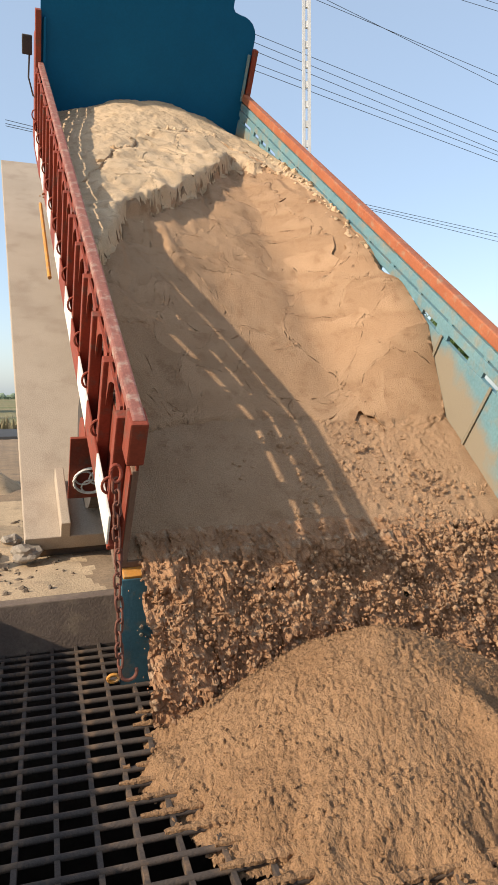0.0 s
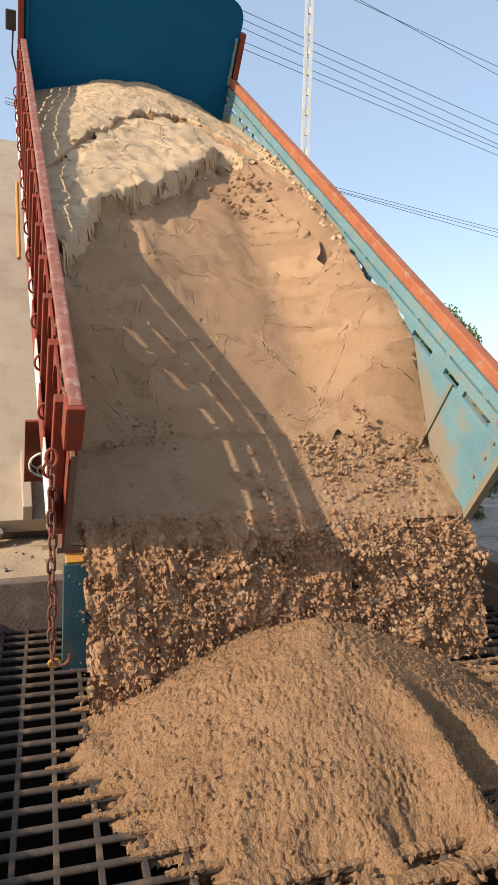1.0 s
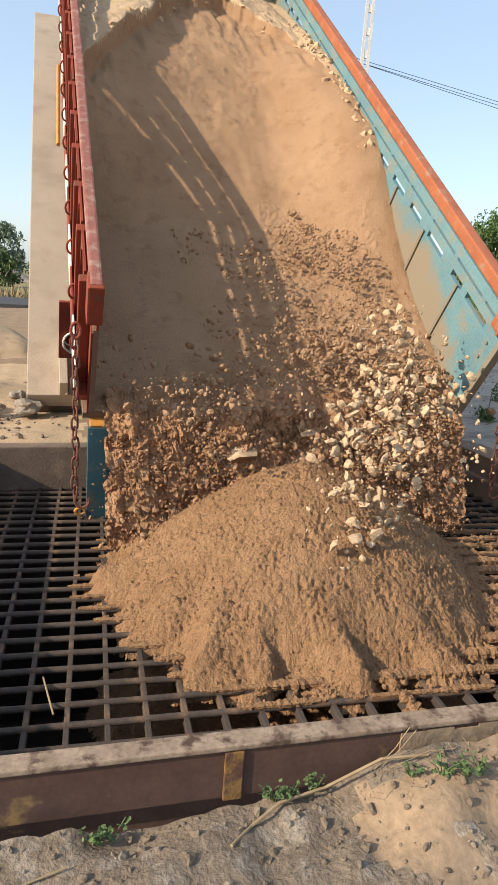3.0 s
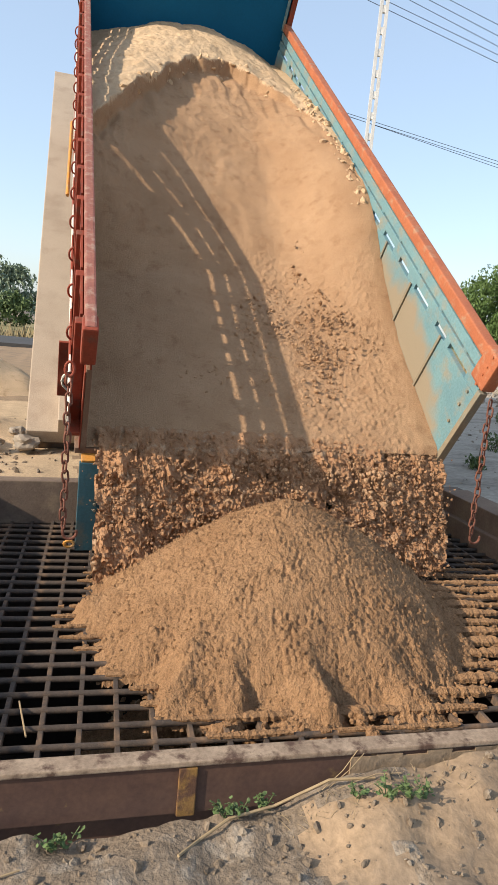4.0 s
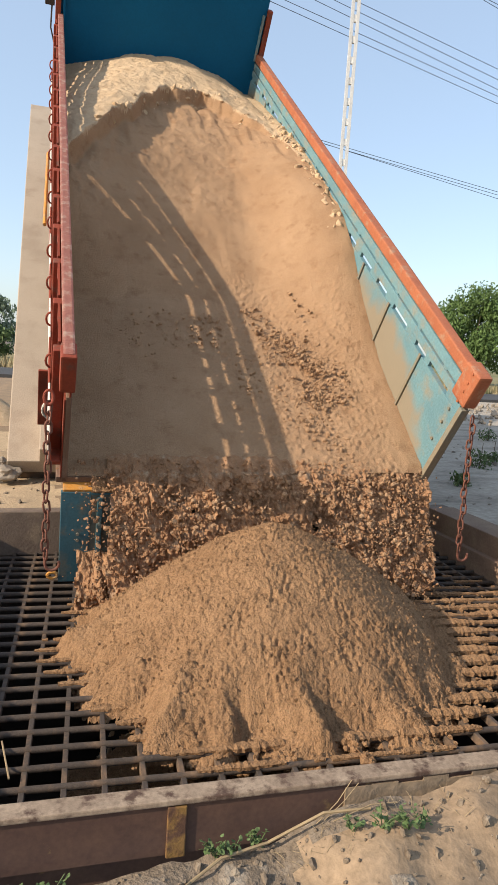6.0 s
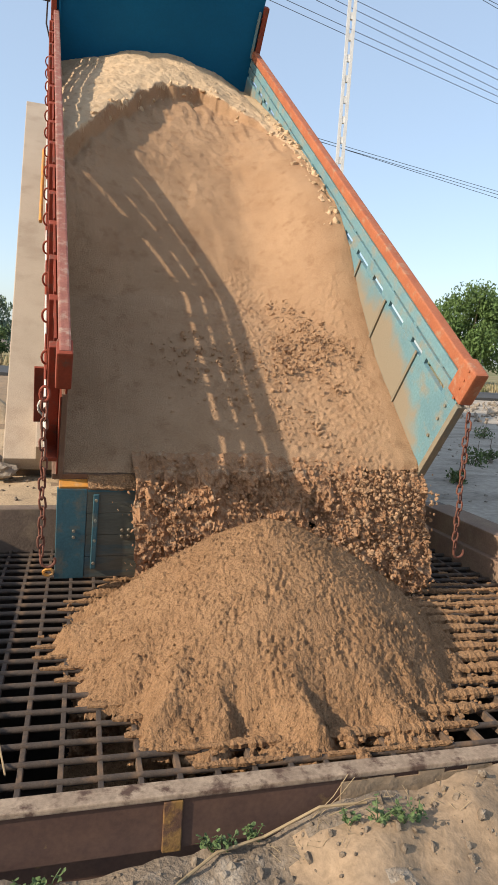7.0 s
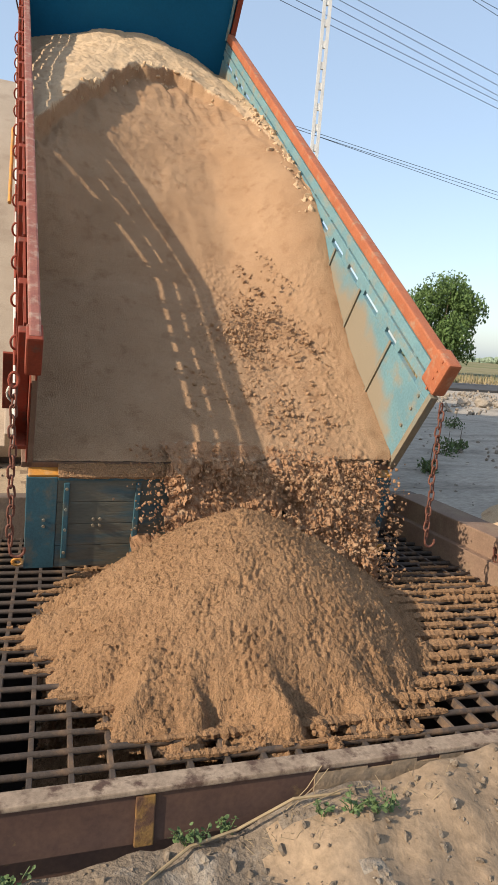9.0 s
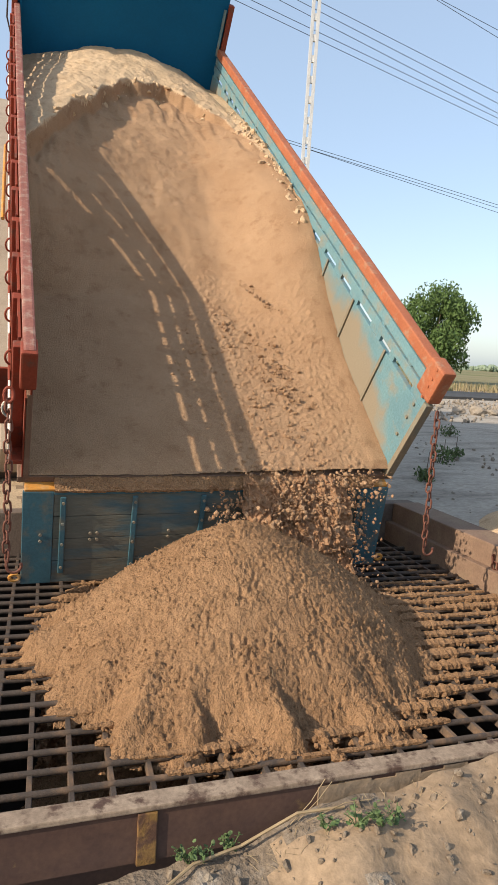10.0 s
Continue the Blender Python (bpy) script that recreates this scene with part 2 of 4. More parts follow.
def fbm(x, y, s, o=4, seed=0.0):
    v, a = 0.0, 1.0
    for _ in range(o):
        v += a * noise.noise((x * s + seed, y * s + seed * 1.7, seed * 0.37))
        s *= 2.03
        a *= 0.52
    return v


def step(a, b, x):
    t = min(1.0, max(0.0, (x - a) / (b - a)))
    return t * t * (3 - 2 * t)


def lerp(pts, x):
    if x <= pts[0][0]:
        return pts[0][1]
    for (a, p), (b, q) in zip(pts, pts[1:]):
        if x <= b:
            return p + (q - p) * (x - a) / (b - a)
    return pts[-1][1]


ICO = bmesh.new()
bmesh.ops.create_icosphere(ICO, subdivisions=1, radius=1.0)
ICO.verts.index_update()
ICO_V = [v.co.copy() for v in ICO.verts]
ICO_F = [[v.index for v in f.verts] for f in ICO.faces]
ICO.free()


def lump(bm, c, r, rnd, squash=0.75):
    """An uneven clod."""
    e, c = Euler((rnd.uniform(0, 6), rnd.uniform(0, 6), rnd.uniform(0, 6))).to_matrix(), Vector(c)
    vs = []
    for p in ICO_V:
        q = p * (r * rnd.uniform(0.72, 1.25))
        q.z *= squash
        vs.append(bm.verts.new(e @ q + c))
    for f in ICO_F:
        bm.faces.new([vs[k] for k in f])


# ---- setting ----
GZ = 0.28            # ground level; the grate's top lies at 0
PX0, PX1, PY0, PY1 = -2.45, 1.86, -2.36, 1.02   # inside of the hopper pit
GRID = pose(0, 0, 0, 0, 0, -3.6)                # the grate lies slightly skew to the truck


def ground_height(x, y):
    d = max(PX0 - 0.15 - x, x - PX1 - 0.3, PY0 - 0.14 - y, y - PY1 - 0.12, 0.0)
    h = GZ + 0.05 * fbm(x, y, 0.35, 3, 3.1) * min(1, d) + 0.018 * fbm(x, y, 3.0, 4, 8.2) * min(1, d * 2)
    if y < PY0:
        h += 0.050 + 0.028 * fbm(x, y, 5.0, 4, 1.2) + 0.012 * fbm(x, y, 17.0, 3, 4.0) + 0.10 * step(-0.74, -0.50, x + 0.05 * noise.noise((x * 9, y * 9, 0))) * step(-2.78, -2.47, y)
    far = math.hypot(x, y)
    if far > 30:
        h += 0.4 * fbm(x, y, 0.02, 2, 5.0) * min(1, (far - 30) / 60)
    return h


def build_ground():
    xs = sorted({round(v, 3) for v in ([-900, -400, -200, -120, -80, -50, -35, -25, -18, -14, -11, -9, -7.5, -6.3, -5.3, -4.5, -3.9, -3.4] + [-3.0 + 0.09 * i for i in range(11)] + [-2.04 + 0.03 * i for i in range(84)] + [0.52 + 0.09 * i for i in range(33)] + [3.7, 4.2, 4.8, 5.5, 6.3, 7.2, 8.2, 9.4, 11, 13, 16, 20, 25, 32, 42, 60, 90, 140, 250, 450, 900] + [PX0 - 0.12, PX1 + 0.28])})
    ys = sorted({round(v, 3) for v in ([-900, -300, -90, -40, -20, -12, -8, -6, -5] + [-4.4 + 0.09 * i for i in range(15)] + [-3.06 + 0.03 * i for i in range(20)] + [-2.30 + 0.25 * i for i in range(14)] + [1.2 + 0.09 * i for i in range(30)] + [4.1, 4.7, 5.4, 6.2, 7.1, 8.1, 9.4, 11, 13, 16, 20, 25, 32, 42, 60, 90, 140, 250, 450, 900] + [PY0 - 0.10, PY1 + 0.11])})
    vs = [(x, y, ground_height(x, y)) for y in ys for x in xs]
    k, fs, ms = len(xs), [], []
    for j in range(len(ys) - 1):
        for i in range(k - 1):
            cx, cy = (xs[i] + xs[i + 1]) / 2, (ys[j] + ys[j + 1]) / 2
            if PX0 - 0.12 < cx < PX1 + 0.28 and PY0 - 0.10 < cy < PY1 + 0.11:
                continue
            fs.append((j * k + i, j * k + i + 1, (j + 1) * k + i + 1, (j + 1) * k + i))
            ms.append(4 if cx < -1.2 + 0.3 * fbm(cx, cy, 1.5, 3, 4.0) and 1.0 < cy < 5.2 + 0.8 * fbm(cx, cy, 0.8, 3, 1.0) else 3 if cy < PY0 and cx < -0.62 + 0.25 * fbm(cx, cy, 4.0, 4, 2.0) + 0.5 * step(-2.55, -3.2, cy) else 2 if cy > 24 or abs(cx) > 60 else 1 if cx > 1.9 + 0.2 * fbm(cx, cy, 1.0) and cy > -1.2 else 0)
    me = bpy.data.meshes.new("ground")
    me.from_pydata(vs, [], fs)
    for m in (EARTH, ASH, FIELD, GREY_SOIL, PALE_SAND):
        me.materials.append(m)
    for p, m in zip(me.polygons, ms):
        p.material_index, p.use_smooth = m, True
    tagged(new("ground", me), "dry tan earth turning to grey ashy soil", "ground", kind="structure")


build_ground()

bm = B()
box(bm, (-300, 17.6, 0.20), (400, 22.5, GZ + 0.10))
part("road", bm, ASPHALT).matrix_basis = pose(0, 0, 0, 0, 0, -3)
tagged(bpy.data.objects["road"], "dark asphalt road crossing behind the yard", "road", kind="structure")

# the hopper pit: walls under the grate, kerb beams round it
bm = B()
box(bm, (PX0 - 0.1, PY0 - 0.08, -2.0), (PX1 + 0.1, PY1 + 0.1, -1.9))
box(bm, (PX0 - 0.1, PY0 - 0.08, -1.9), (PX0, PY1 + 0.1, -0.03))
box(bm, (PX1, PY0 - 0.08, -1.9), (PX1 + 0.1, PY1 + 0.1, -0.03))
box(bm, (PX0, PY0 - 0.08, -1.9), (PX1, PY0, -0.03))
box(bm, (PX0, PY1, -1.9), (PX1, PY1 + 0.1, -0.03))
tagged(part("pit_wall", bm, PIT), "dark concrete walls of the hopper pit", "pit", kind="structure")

hopper = thing("hopper_frame", pose(0, 0, 0), "rusty steel and concrete frame round the grate pit", "hopper frame", kind="structure")
bm = B()
fx0, fx1, cy, sl = -3.2, 2.6, -2.405, -0.0415
turn = pose(0, cy, 0, 0, 0, math.degrees(sl))
box(bm, (fx0, -0.035, 0.30), (fx1, 0.0, 0.432), m=turn)
box(bm, (fx0, 0.0, -0.05), (fx1, 0.012, 0.432), m=turn)
front = part("front_beam", bm, RUST, hopper, "rust-brown channel beam with flaked yellow paint")
bm = B()
box(bm, (fx0, -0.043, 0.434), (fx1, 0.014, 0.449), 0.004, turn)
part("top_flange", bm, BEAMTOP, front, "dusty grey flange")
bm = B()
for x0, x1, z0, z1 in ((-0.992, -0.945, 0.295, 0.430),):
    box(bm, (x0, -0.043, z0), (x1, -0.033, z1), 0.003, turn)
part("yellow_plate", bm, YELLOW, front, "flaking yellow painted plate")
bm = B()
for k in range(40):      # sand caked on the beam's face
    x0 = -0.53 + 0.075 * k
    box(bm, (x0, -0.040, 0.30), (x0 + 0.076, -0.034, 0.424 + 0.006 * math.sin(k * 2.7)), 0.0, turn)
part("sand_coat", bm, EARTH, front, "ochre sand caked on the face")
bm = B()
box(bm, (PX0 - 0.14, PY1, -0.03), (PX1 + 0.3, PY1 + 0.13, 0.292), 0.008)
part("rear_beam", bm, KERB, hopper, "dusty concrete kerb")
bm = B()
box(bm, (PX1, PY0 + 0.0, -0.03), (PX1 + 0.06, PY1 - 0.004, 0.14), 0.006)
box(bm, (PX1 + 0.06, PY0 + 0.0, -0.03), (PX1 + 0.32, PY1 - 0.004, 0.30), 0.01)
part("side_kerb", bm, KERB_STEEL, hopper, "stepped dusty brown kerb")
# Left wall, out of view; raised so its shadow covers the grate's left.
bm = B()
box(bm, (PX0 - 0.14, PY0 + 0.0, -0.03), (PX0, PY1 - 0.004, 0.61), 0.008)
part("side_wall", bm, KERB, hopper, "dusty concrete side wall, out of view, raised to shade the grate")

# ---- grate: round cross bars over flat long bars ----
GA, GBAR = 0.140, 0.1155
grate = thing("grate", GRID, "heavy dark steel bar grate over the pit", "grate")


def grate_local(x, y):
    v = GRID.inverted() @ Vector((x, y, 0))
    return v.x, v.y


gx0, gy0 = grate_local(-1.461, -1.400)
long_mesh = B()
box(long_mesh, (-0.010, -1.74, -0.05), (0.010, 1.74, -0.011), 0.003)
long_mesh = mesh_of("long_bar", long_mesh, STEEL)
for i in range(-7, 25):
    ob = part("long_bar", long_mesh, STEEL, grate)
    ob.matrix_basis = pose(gx0 + GA * i, -0.72, 0, 0, 0, 0.25 * math.sin(i * 12.3))
rng = random.Random(4)
bar_meshes = []
for k in range(4):
    cm = B()
    pts = [(-2.16 + 4.32 * j / 40, 0.0025 * noise.noise((j * 0.5, k * 7.0, 0)), -0.013 + 0.0035 * noise.noise((j * 0.35, k * 3.0, 4))) for j in range(41)]
    tube(cm, pts, 0.0135, 8)
    bar_meshes.append(mesh_of("cross_bar", cm, STEEL, True))
for j in range(-20, 9):
    y = gy0 - GBAR * j
    if PY0 + 0.05 < y < PY1 + 0.12:
        ob = part("cross_bar", bar_meshes[j % 4], STEEL, grate)
        ob.matrix_basis = pose(-0.3, y, 0, 0, 0, 0.2 * math.sin(j * 3.1))


# ---- the husk on the grate: a first small heap, then the large one that buries it ----
CREST = (-0.10, -0.60)


def grit(x, y):
    """Clumps and grains of loose husk."""
    d, _ = noise.voronoi((x * 58 + 0.6 * noise.noise((x * 25, y * 25, 3)), y * 58 + 0.6 * noise.noise((x * 25, y * 25, 6)), 0.3))
    d2, _ = noise.voronoi((x * 115, y * 115, 7.3))
    return 0.008 * fbm(x, y, 7.0, 4, 2.0) + 0.028 * (0.45 - d[0]) * max(0.35, 1 + 1.3 * noise.noise((x * 8, y * 8, 2))) + 0.020 * (0.45 - d2[0])


def heap_form(x, y, height, ex, ey, power, wild):
    dx, dy = x - CREST[0], y - CREST[1]
    a = math.atan2(dy, dx)
    r = math.hypot(dx / ex, dy / (ey if dy < 0 else 0.85))
    foot = step(0.62, 1.0, r)
    wx, wy = x + 0.10 * noise.noise((x * 4, y * 4, 5)), y + 0.10 * noise.noise((x * 4, y * 4, 9))
    b = math.atan2(wy - CREST[1], wx - CREST[0])
    lobes = 0.05 * noise.noise((2.0 * math.cos(a), 2.0 * math.sin(a), 0.7)) + (wild * noise.noise((math.cos(b) * 4.5, math.sin(b) * 4.5, 2.7)) + 0.06 * noise.noise((wx * 7, wy * 7, 4.7))) * foot
    q = r * (1 - lobes)
    h = height * (1 - q ** power) + 0.02
    h -= 0.07 * step(0.70, 1.0, q) * abs(noise.noise((math.cos(b) * 6.0, math.sin(b) * 6.0, 5.0)))
    return h, q


def pile_height(x, y):
    h, q = heap_form(x, y, 0.63, 1.08 if x > CREST[0] else 1.05, 1.06, 1.36, 0.16)
    return h + grit(x, y) * (1.0 if q < 1.1 else 0.4) - 0.02


def early_height(x, y):
    h, q = heap_form(x, y, 0.49, 1.04, 0.92, 1.25, 0.10)
    # a tongue of husk beside a washed-out gully
    along, off = (CREST[1] - y), x - CREST[0] - 0.10 - 0.12 * (CREST[1] - y)
    if along > 0:
        h -= 0.13 * step(0.30, 0.50, along) * step(1.15, 0.75, along) * math.exp(-((off - 0.20) / 0.085) ** 2)
        h += 0.10 * step(0.25, 0.6, along) * step(1.20, 0.85, along) * math.exp(-((off - 0.01) / 0.085) ** 2)
        h += 0.07 * step(0.35, 0.6, along) * step(1.10, 0.8, along) * math.exp(-((off - 0.42) / 0.09) ** 2)
    return h + grit(x + 3.0, y) * (1.0 if q < 1.1 else 0.4) - 0.02


def build_heap(height, label, seed):
    xs = [-1.35 + 0.0075 * i for i in range(335)]
    ys = [-1.85 + 0.0075 * i for i in range(305)]
    me = sheet("husk_pile", xs, ys, height, HUSK)
    bm = B()
    bm.from_mesh(me)
    bmesh.ops.delete(bm, geom=[v for v in bm.verts if v.co.z < -0.05], context="VERTS")
    bm.to_mesh(me)
    bm.free()
    pile = tagged(new("husk_pile", me), label, "husk heap", kind="stuff")
    rnd, bm = random.Random(seed), B()
    for _ in range(3600):
        a, r = rnd.uniform(0, 6.283), math.sqrt(rnd.random()) * 1.02
        x, y = CREST[0] + r * math.cos(a), CREST[1] + r * math.sin(a)
        h = height(x, y)
        if h > 0.02:
            lump(bm, (x, y, h), 0.003 + 0.007 * rnd.random() ** 3, rnd, 0.6)
    part("crumbs", bm, HUSK, pile, "loose husk crumbs")
    bm = B()
    for _ in range(60):
        a, r = rnd.uniform(0, 6.28), rnd.uniform(0.3, 1.0)
        x, y = CREST[0] + r * math.cos(a), CREST[1] + r * math.sin(a)
        h = height(x, y)
        if h > 0.0:
            p, b, l = Vector((x, y, h + 0.003)), rnd.uniform(0, 3.14), rnd.uniform(0.02, 0.06)
            rod(bm, p, p + Vector((l * math.cos(b), l * math.sin(b), rnd.uniform(-0.01, 0.015))), 0.0007, 4)
    part("straw", bm, STRAW, pile, "bits of dry straw")
    return pile


EARLY_HEAP = build_heap(early_height, "small tan heap of rice husk with a washed gully", 6)
LATE_HEAP = build_heap(pile_height, "tan heap of rice husk spreading over the grate", 5)


# husk caught on the bars round the heap
def ridge(bm, pts, rads, rnd):
    """A crumbly ridge of husk along a bar."""
    rings = []
    for p, r in zip(pts, rads):
        rings.append([bm.verts.new((p[0] + rnd.uniform(-.003, .003), p[1] + r * 1.15 * math.cos(a) * rnd.uniform(.8, 1.2), p[2] + max(-0.012, r * math.sin(a) * rnd.uniform(.75, 1.2)))) for a in [2 * math.pi * k / 7 for k in range(7)]])
    for a, b in zip(rings, rings[1:]):
        for k in range(7):
            bm.faces.new((a[k], a[(k + 1) % 7], b[(k + 1) % 7], b[k]))
    bm.faces.new(rings[0])
    bm.faces.new(rings[-1][::-1])


def caught(p):
    """How much husk lies on the bars at p, 0 to 1."""
    near = math.hypot((p.x - CREST[0]) / 1.03, (p.y - CREST[1]) / 1.02)
    d = 1.15 * step(1.30, 1.0, near) * (0.45 + 0.55 * step(-1.1, -0.8, p.x)) + 0.75 * step(0.35, 1.1, p.x) * step(-2.15, -1.2, p.y) * step(0.5, -0.4, p.y)
    return d * (0.6 + 0.9 * noise.noise((p.x * 3.5, p.y * 5, 9)))


def build_ridges():
    rnd, bm = random.Random(8), B()

    def along(points):
        run, rad = [], []
        for p in points + [None]:
            r = 0.0
            if p is not None and PX0 + 0.1 < p.x < PX1 - 0.05 and PY0 + 0.1 < p.y < PY1 - 0.05 and early_height(p.x, p.y) < 0.05:
                r = 0.035 * caught(p) * rnd.uniform(0.75, 1.15) + 0.004 * noise.noise((p.x * 40, p.y * 40, 1))
            if r > 0.007:
                run.append((p.x, p.y, 0.002))
                rad.append(min(r, 0.029))
            else:
                if len(run) > 2:
                    ridge(bm, run, rad, rnd)
                run, rad = [], []
    for j in range(-20, 9):
        along([GRID @ Vector((-2.3 + 0.014 * k, gy0 - GBAR * j, 0)) for k in range(300)])
    for i in range(-7, 25):
        for j in range(-20, 9):
            p = GRID @ Vector((gx0 + GA * i, gy0 - GBAR * (j + 0.5), 0))
            if caught(p) > 0.35 and PX0 + .1 < p.x < PX1 - .05 and PY0 + .12 < p.y < PY1 - .1:
                for _ in range(4):
                    lump(bm, (p.x + rnd.uniform(-.008, .008), p.y + rnd.uniform(-.05, .05), 0.0), rnd.uniform(0.008, 0.015), rnd, 0.6)
    for _ in range(150):      # the end of a tongue against the beam
        y = rnd.uniform(-2.25, -1.62)
        lump(bm, (-0.085 + rnd.gauss(0, 0.022), y, rnd.uniform(-0.01, 0.02)), rnd.uniform(0.012, 0.026), rnd, 0.7)
    tagged(part("husk_on_bars", bm, HUSK), "husk ridges caught on the grate bars", "husk ridges", kind="stuff")


build_ridges()

# ---- the truck, tipped on its platform ----
HB, TIP = 0.753, 36.3
TRUCK = pose(0, 0, HB, TIP)
HWID, LEN = 1.15, 6.283
truck = thing("tipped_truck", TRUCK, "tipper lorry body with teal and red sides, tilted up", "truck")

bm = B()
box(bm, (-HWID - 0.06, 0.0, -0.045), (HWID + 0.06, LEN, 0.0), 0.004)
floor_part = part("bed_floor", bm, FLOORING, truck, "dusty brown steel bed floor")
bm = B()
box(bm, (-HWID - 0.02, -0.055, -0.075), (HWID + 0.02, 0.03, -0.047), 0.006)
part("rear_sill", bm, LIP, truck, "ochre yellow sill")
rnd, bm = random.Random(21), B()
for y, z, r in ((-0.052, -0.050, 0.020), (-0.030, -0.040, 0.027), (-0.004, -0.030, 0.027)):
    xs = [-HWID + 0.14 + 0.016 * k for k in range(130)]
    ridge(bm, [(x, y, z) for x in xs], [r * (1 + 0.45 * noise.noise((x * 7, y * 90, 4))) for x in xs], rnd)
for k in range(260):
    lump(bm, (rnd.uniform(-HWID + 0.16, HWID - 0.06), rnd.uniform(-0.055, -0.004), -0.034 + rnd.uniform(0, 0.010)), 0.004 + 0.008 * rnd.random() ** 2, rnd, 0.5)
ob = tagged(part("husk_on_sill", bm, HUSK), "husk lying along the rear sill", "husk", kind="stuff")
ob.matrix_basis = TRUCK
for x in (-0.75, -0.25, 0.25, 0.75):
    bm = B()
    box(bm, (x - 0.05, 0.15, -0.20), (x + 0.05, LEN, -0.05), 0.008)
    part("floor_bearer", bm, RED, truck)

# right side: dusty lower panel, slotted boards, orange rail
bm = B()
box(bm, (HWID, 0.0, -0.04), (HWID + 0.035, LEN, 0.585), 0.004)
panel = part("right_panel", bm, PANEL, truck, "teal side panel, dusty towards the load")
for u in (0.60, 1.215, 1.79, 2.4, 3.0, 3.6, 4.2, 4.8, 5.4):
    bm = B()
    box(bm, (HWID - 0.014, u - 0.012, 0.12), (HWID - 0.0045, u + 0.012, 0.60), 0.003)
    part("stud", bm, DUSTY, panel)
rng = random.Random(2)
u = 0.0
while u < LEN:        # the web between the slots
    u1 = min(LEN, u + rng.uniform(0.06, 0.20))
    bm = B()
    box(bm, (HWID + 0.004, u, 0.586), (HWID + 0.03, u1, 0.63))
    part("slot_web", bm, TEAL, panel)
    u = u1 + rng.uniform(0.16, 0.30)
for w0, w1, x in ((0.63, 0.695, 0.0), (0.710, 0.782, 0.004)):
    bm = B()
    box(bm, (HWID + x, 0.02, w0), (HWID + 0.034, LEN, w1), 0.004)
    part("side_board", bm, TEAL, truck, "teal steel board")
for i in range(14):
    u = 0.3 + i * 0.44
    bm = B()
    box(bm, (HWID + 0.008, u, 0.66), (HWID + 0.03, u + 0.05, 0.785))
    part("rail_bracket", bm, TEAL, truck)
bm = B()
box(bm, (HWID - 0.008, 0.06, 0.800), (HWID + 0.07, LEN, 0.882), 0.012)
rail = part("right_rail", bm, ORANGE, truck, "worn orange top rail")
bm = B()
box(bm, (HWID - 0.012, -0.02, 0.655), (HWID + 0.085, 0.15, 0.895), 0.016)
part("rail_end_block", bm, ORANGE, rail, "orange end block")
for w in (0.66, 0.74, 0.80, 0.87):
    bm = B()
    rod(bm, (HWID - 0.018, 0.05, w), (HWID - 0.008, 0.05, w), 0.010, 8)
    part("bolt", bm, ORANGE, rail)
bm = B()
box(bm, (HWID - 0.006, -0.02, 0.0), (HWID + 0.05, 0.02, 0.64), 0.004)
part("rear_edge", bm, DUSTY, panel, "bare steel edge")
for w in (0.30, 0.45, 0.56):
    bm = B()
    rod(bm, (HWID - 0.012, 0.09, w), (HWID + 0.001, 0.09, w), 0.011, 8)
    part("rivet", bm, DUSTY, panel)

# left side: red outside with ribs and arches, worn rail
bm = B()
box(bm, (-HWID - 0.03, 0.0, -0.04), (-HWID, LEN, 0.598), 0.004)
# Inner face takes the floor's dusty brown; its shade is partly in that colour.
lpanel = part("left_panel", bm, FLOORING, truck, "dust-brown inner side panel with its shade in the colour")
bm = B()
box(bm, (-HWID - 0.038, 0.0, -0.02), (-HWID - 0.031, LEN, 0.58))
part("outer_skin", bm, RED, lpanel, "red painted outer skin")
rng = random.Random(3)
u = 0.0
while u < LEN:
    u1 = min(LEN, u + rng.uniform(0.06, 0.14))
    bm = B()
    box(bm, (-HWID - 0.014, u, 0.599), (-HWID - 0.004, u1, 0.633))
    part("slot_web", bm, RED, lpanel)
    u = u1 + rng.uniform(0.30, 0.60)
for w0, w1, x in ((0.624, 0.687, 0.0), (0.705, 0.772, 0.002)):
    bm = B()
    box(bm, (-HWID - 0.012, 0.02, w0), (-HWID - x, LEN, w1), 0.002)
    part("side_board", bm, RED, truck, "dust-brown steel board")
for i in range(14):
    u = 0.34 + i * 0.42
    bm = B()
    box(bm, (-HWID - 0.022, u, 0.66), (-HWID - 0.0125, u + 0.03, 0.823))
    part("rail_bracket", bm, RED, truck)
bm = B()
box(bm, (-HWID - 0.056, 0.0, 0.823), (-HWID + 0.004, LEN, 0.877), 0.012)
lrail = part("left_rail", bm, RAIL_RED, truck, "pinkish worn red top rail")
bm = B()
box(bm, (-HWID - 0.066, -0.02, 0.645), (-HWID + 0.012, 0.10, 0.872), 0.010)
part("rail_end_block", bm, RED, lrail, "red end block")
PITCH = 0.42
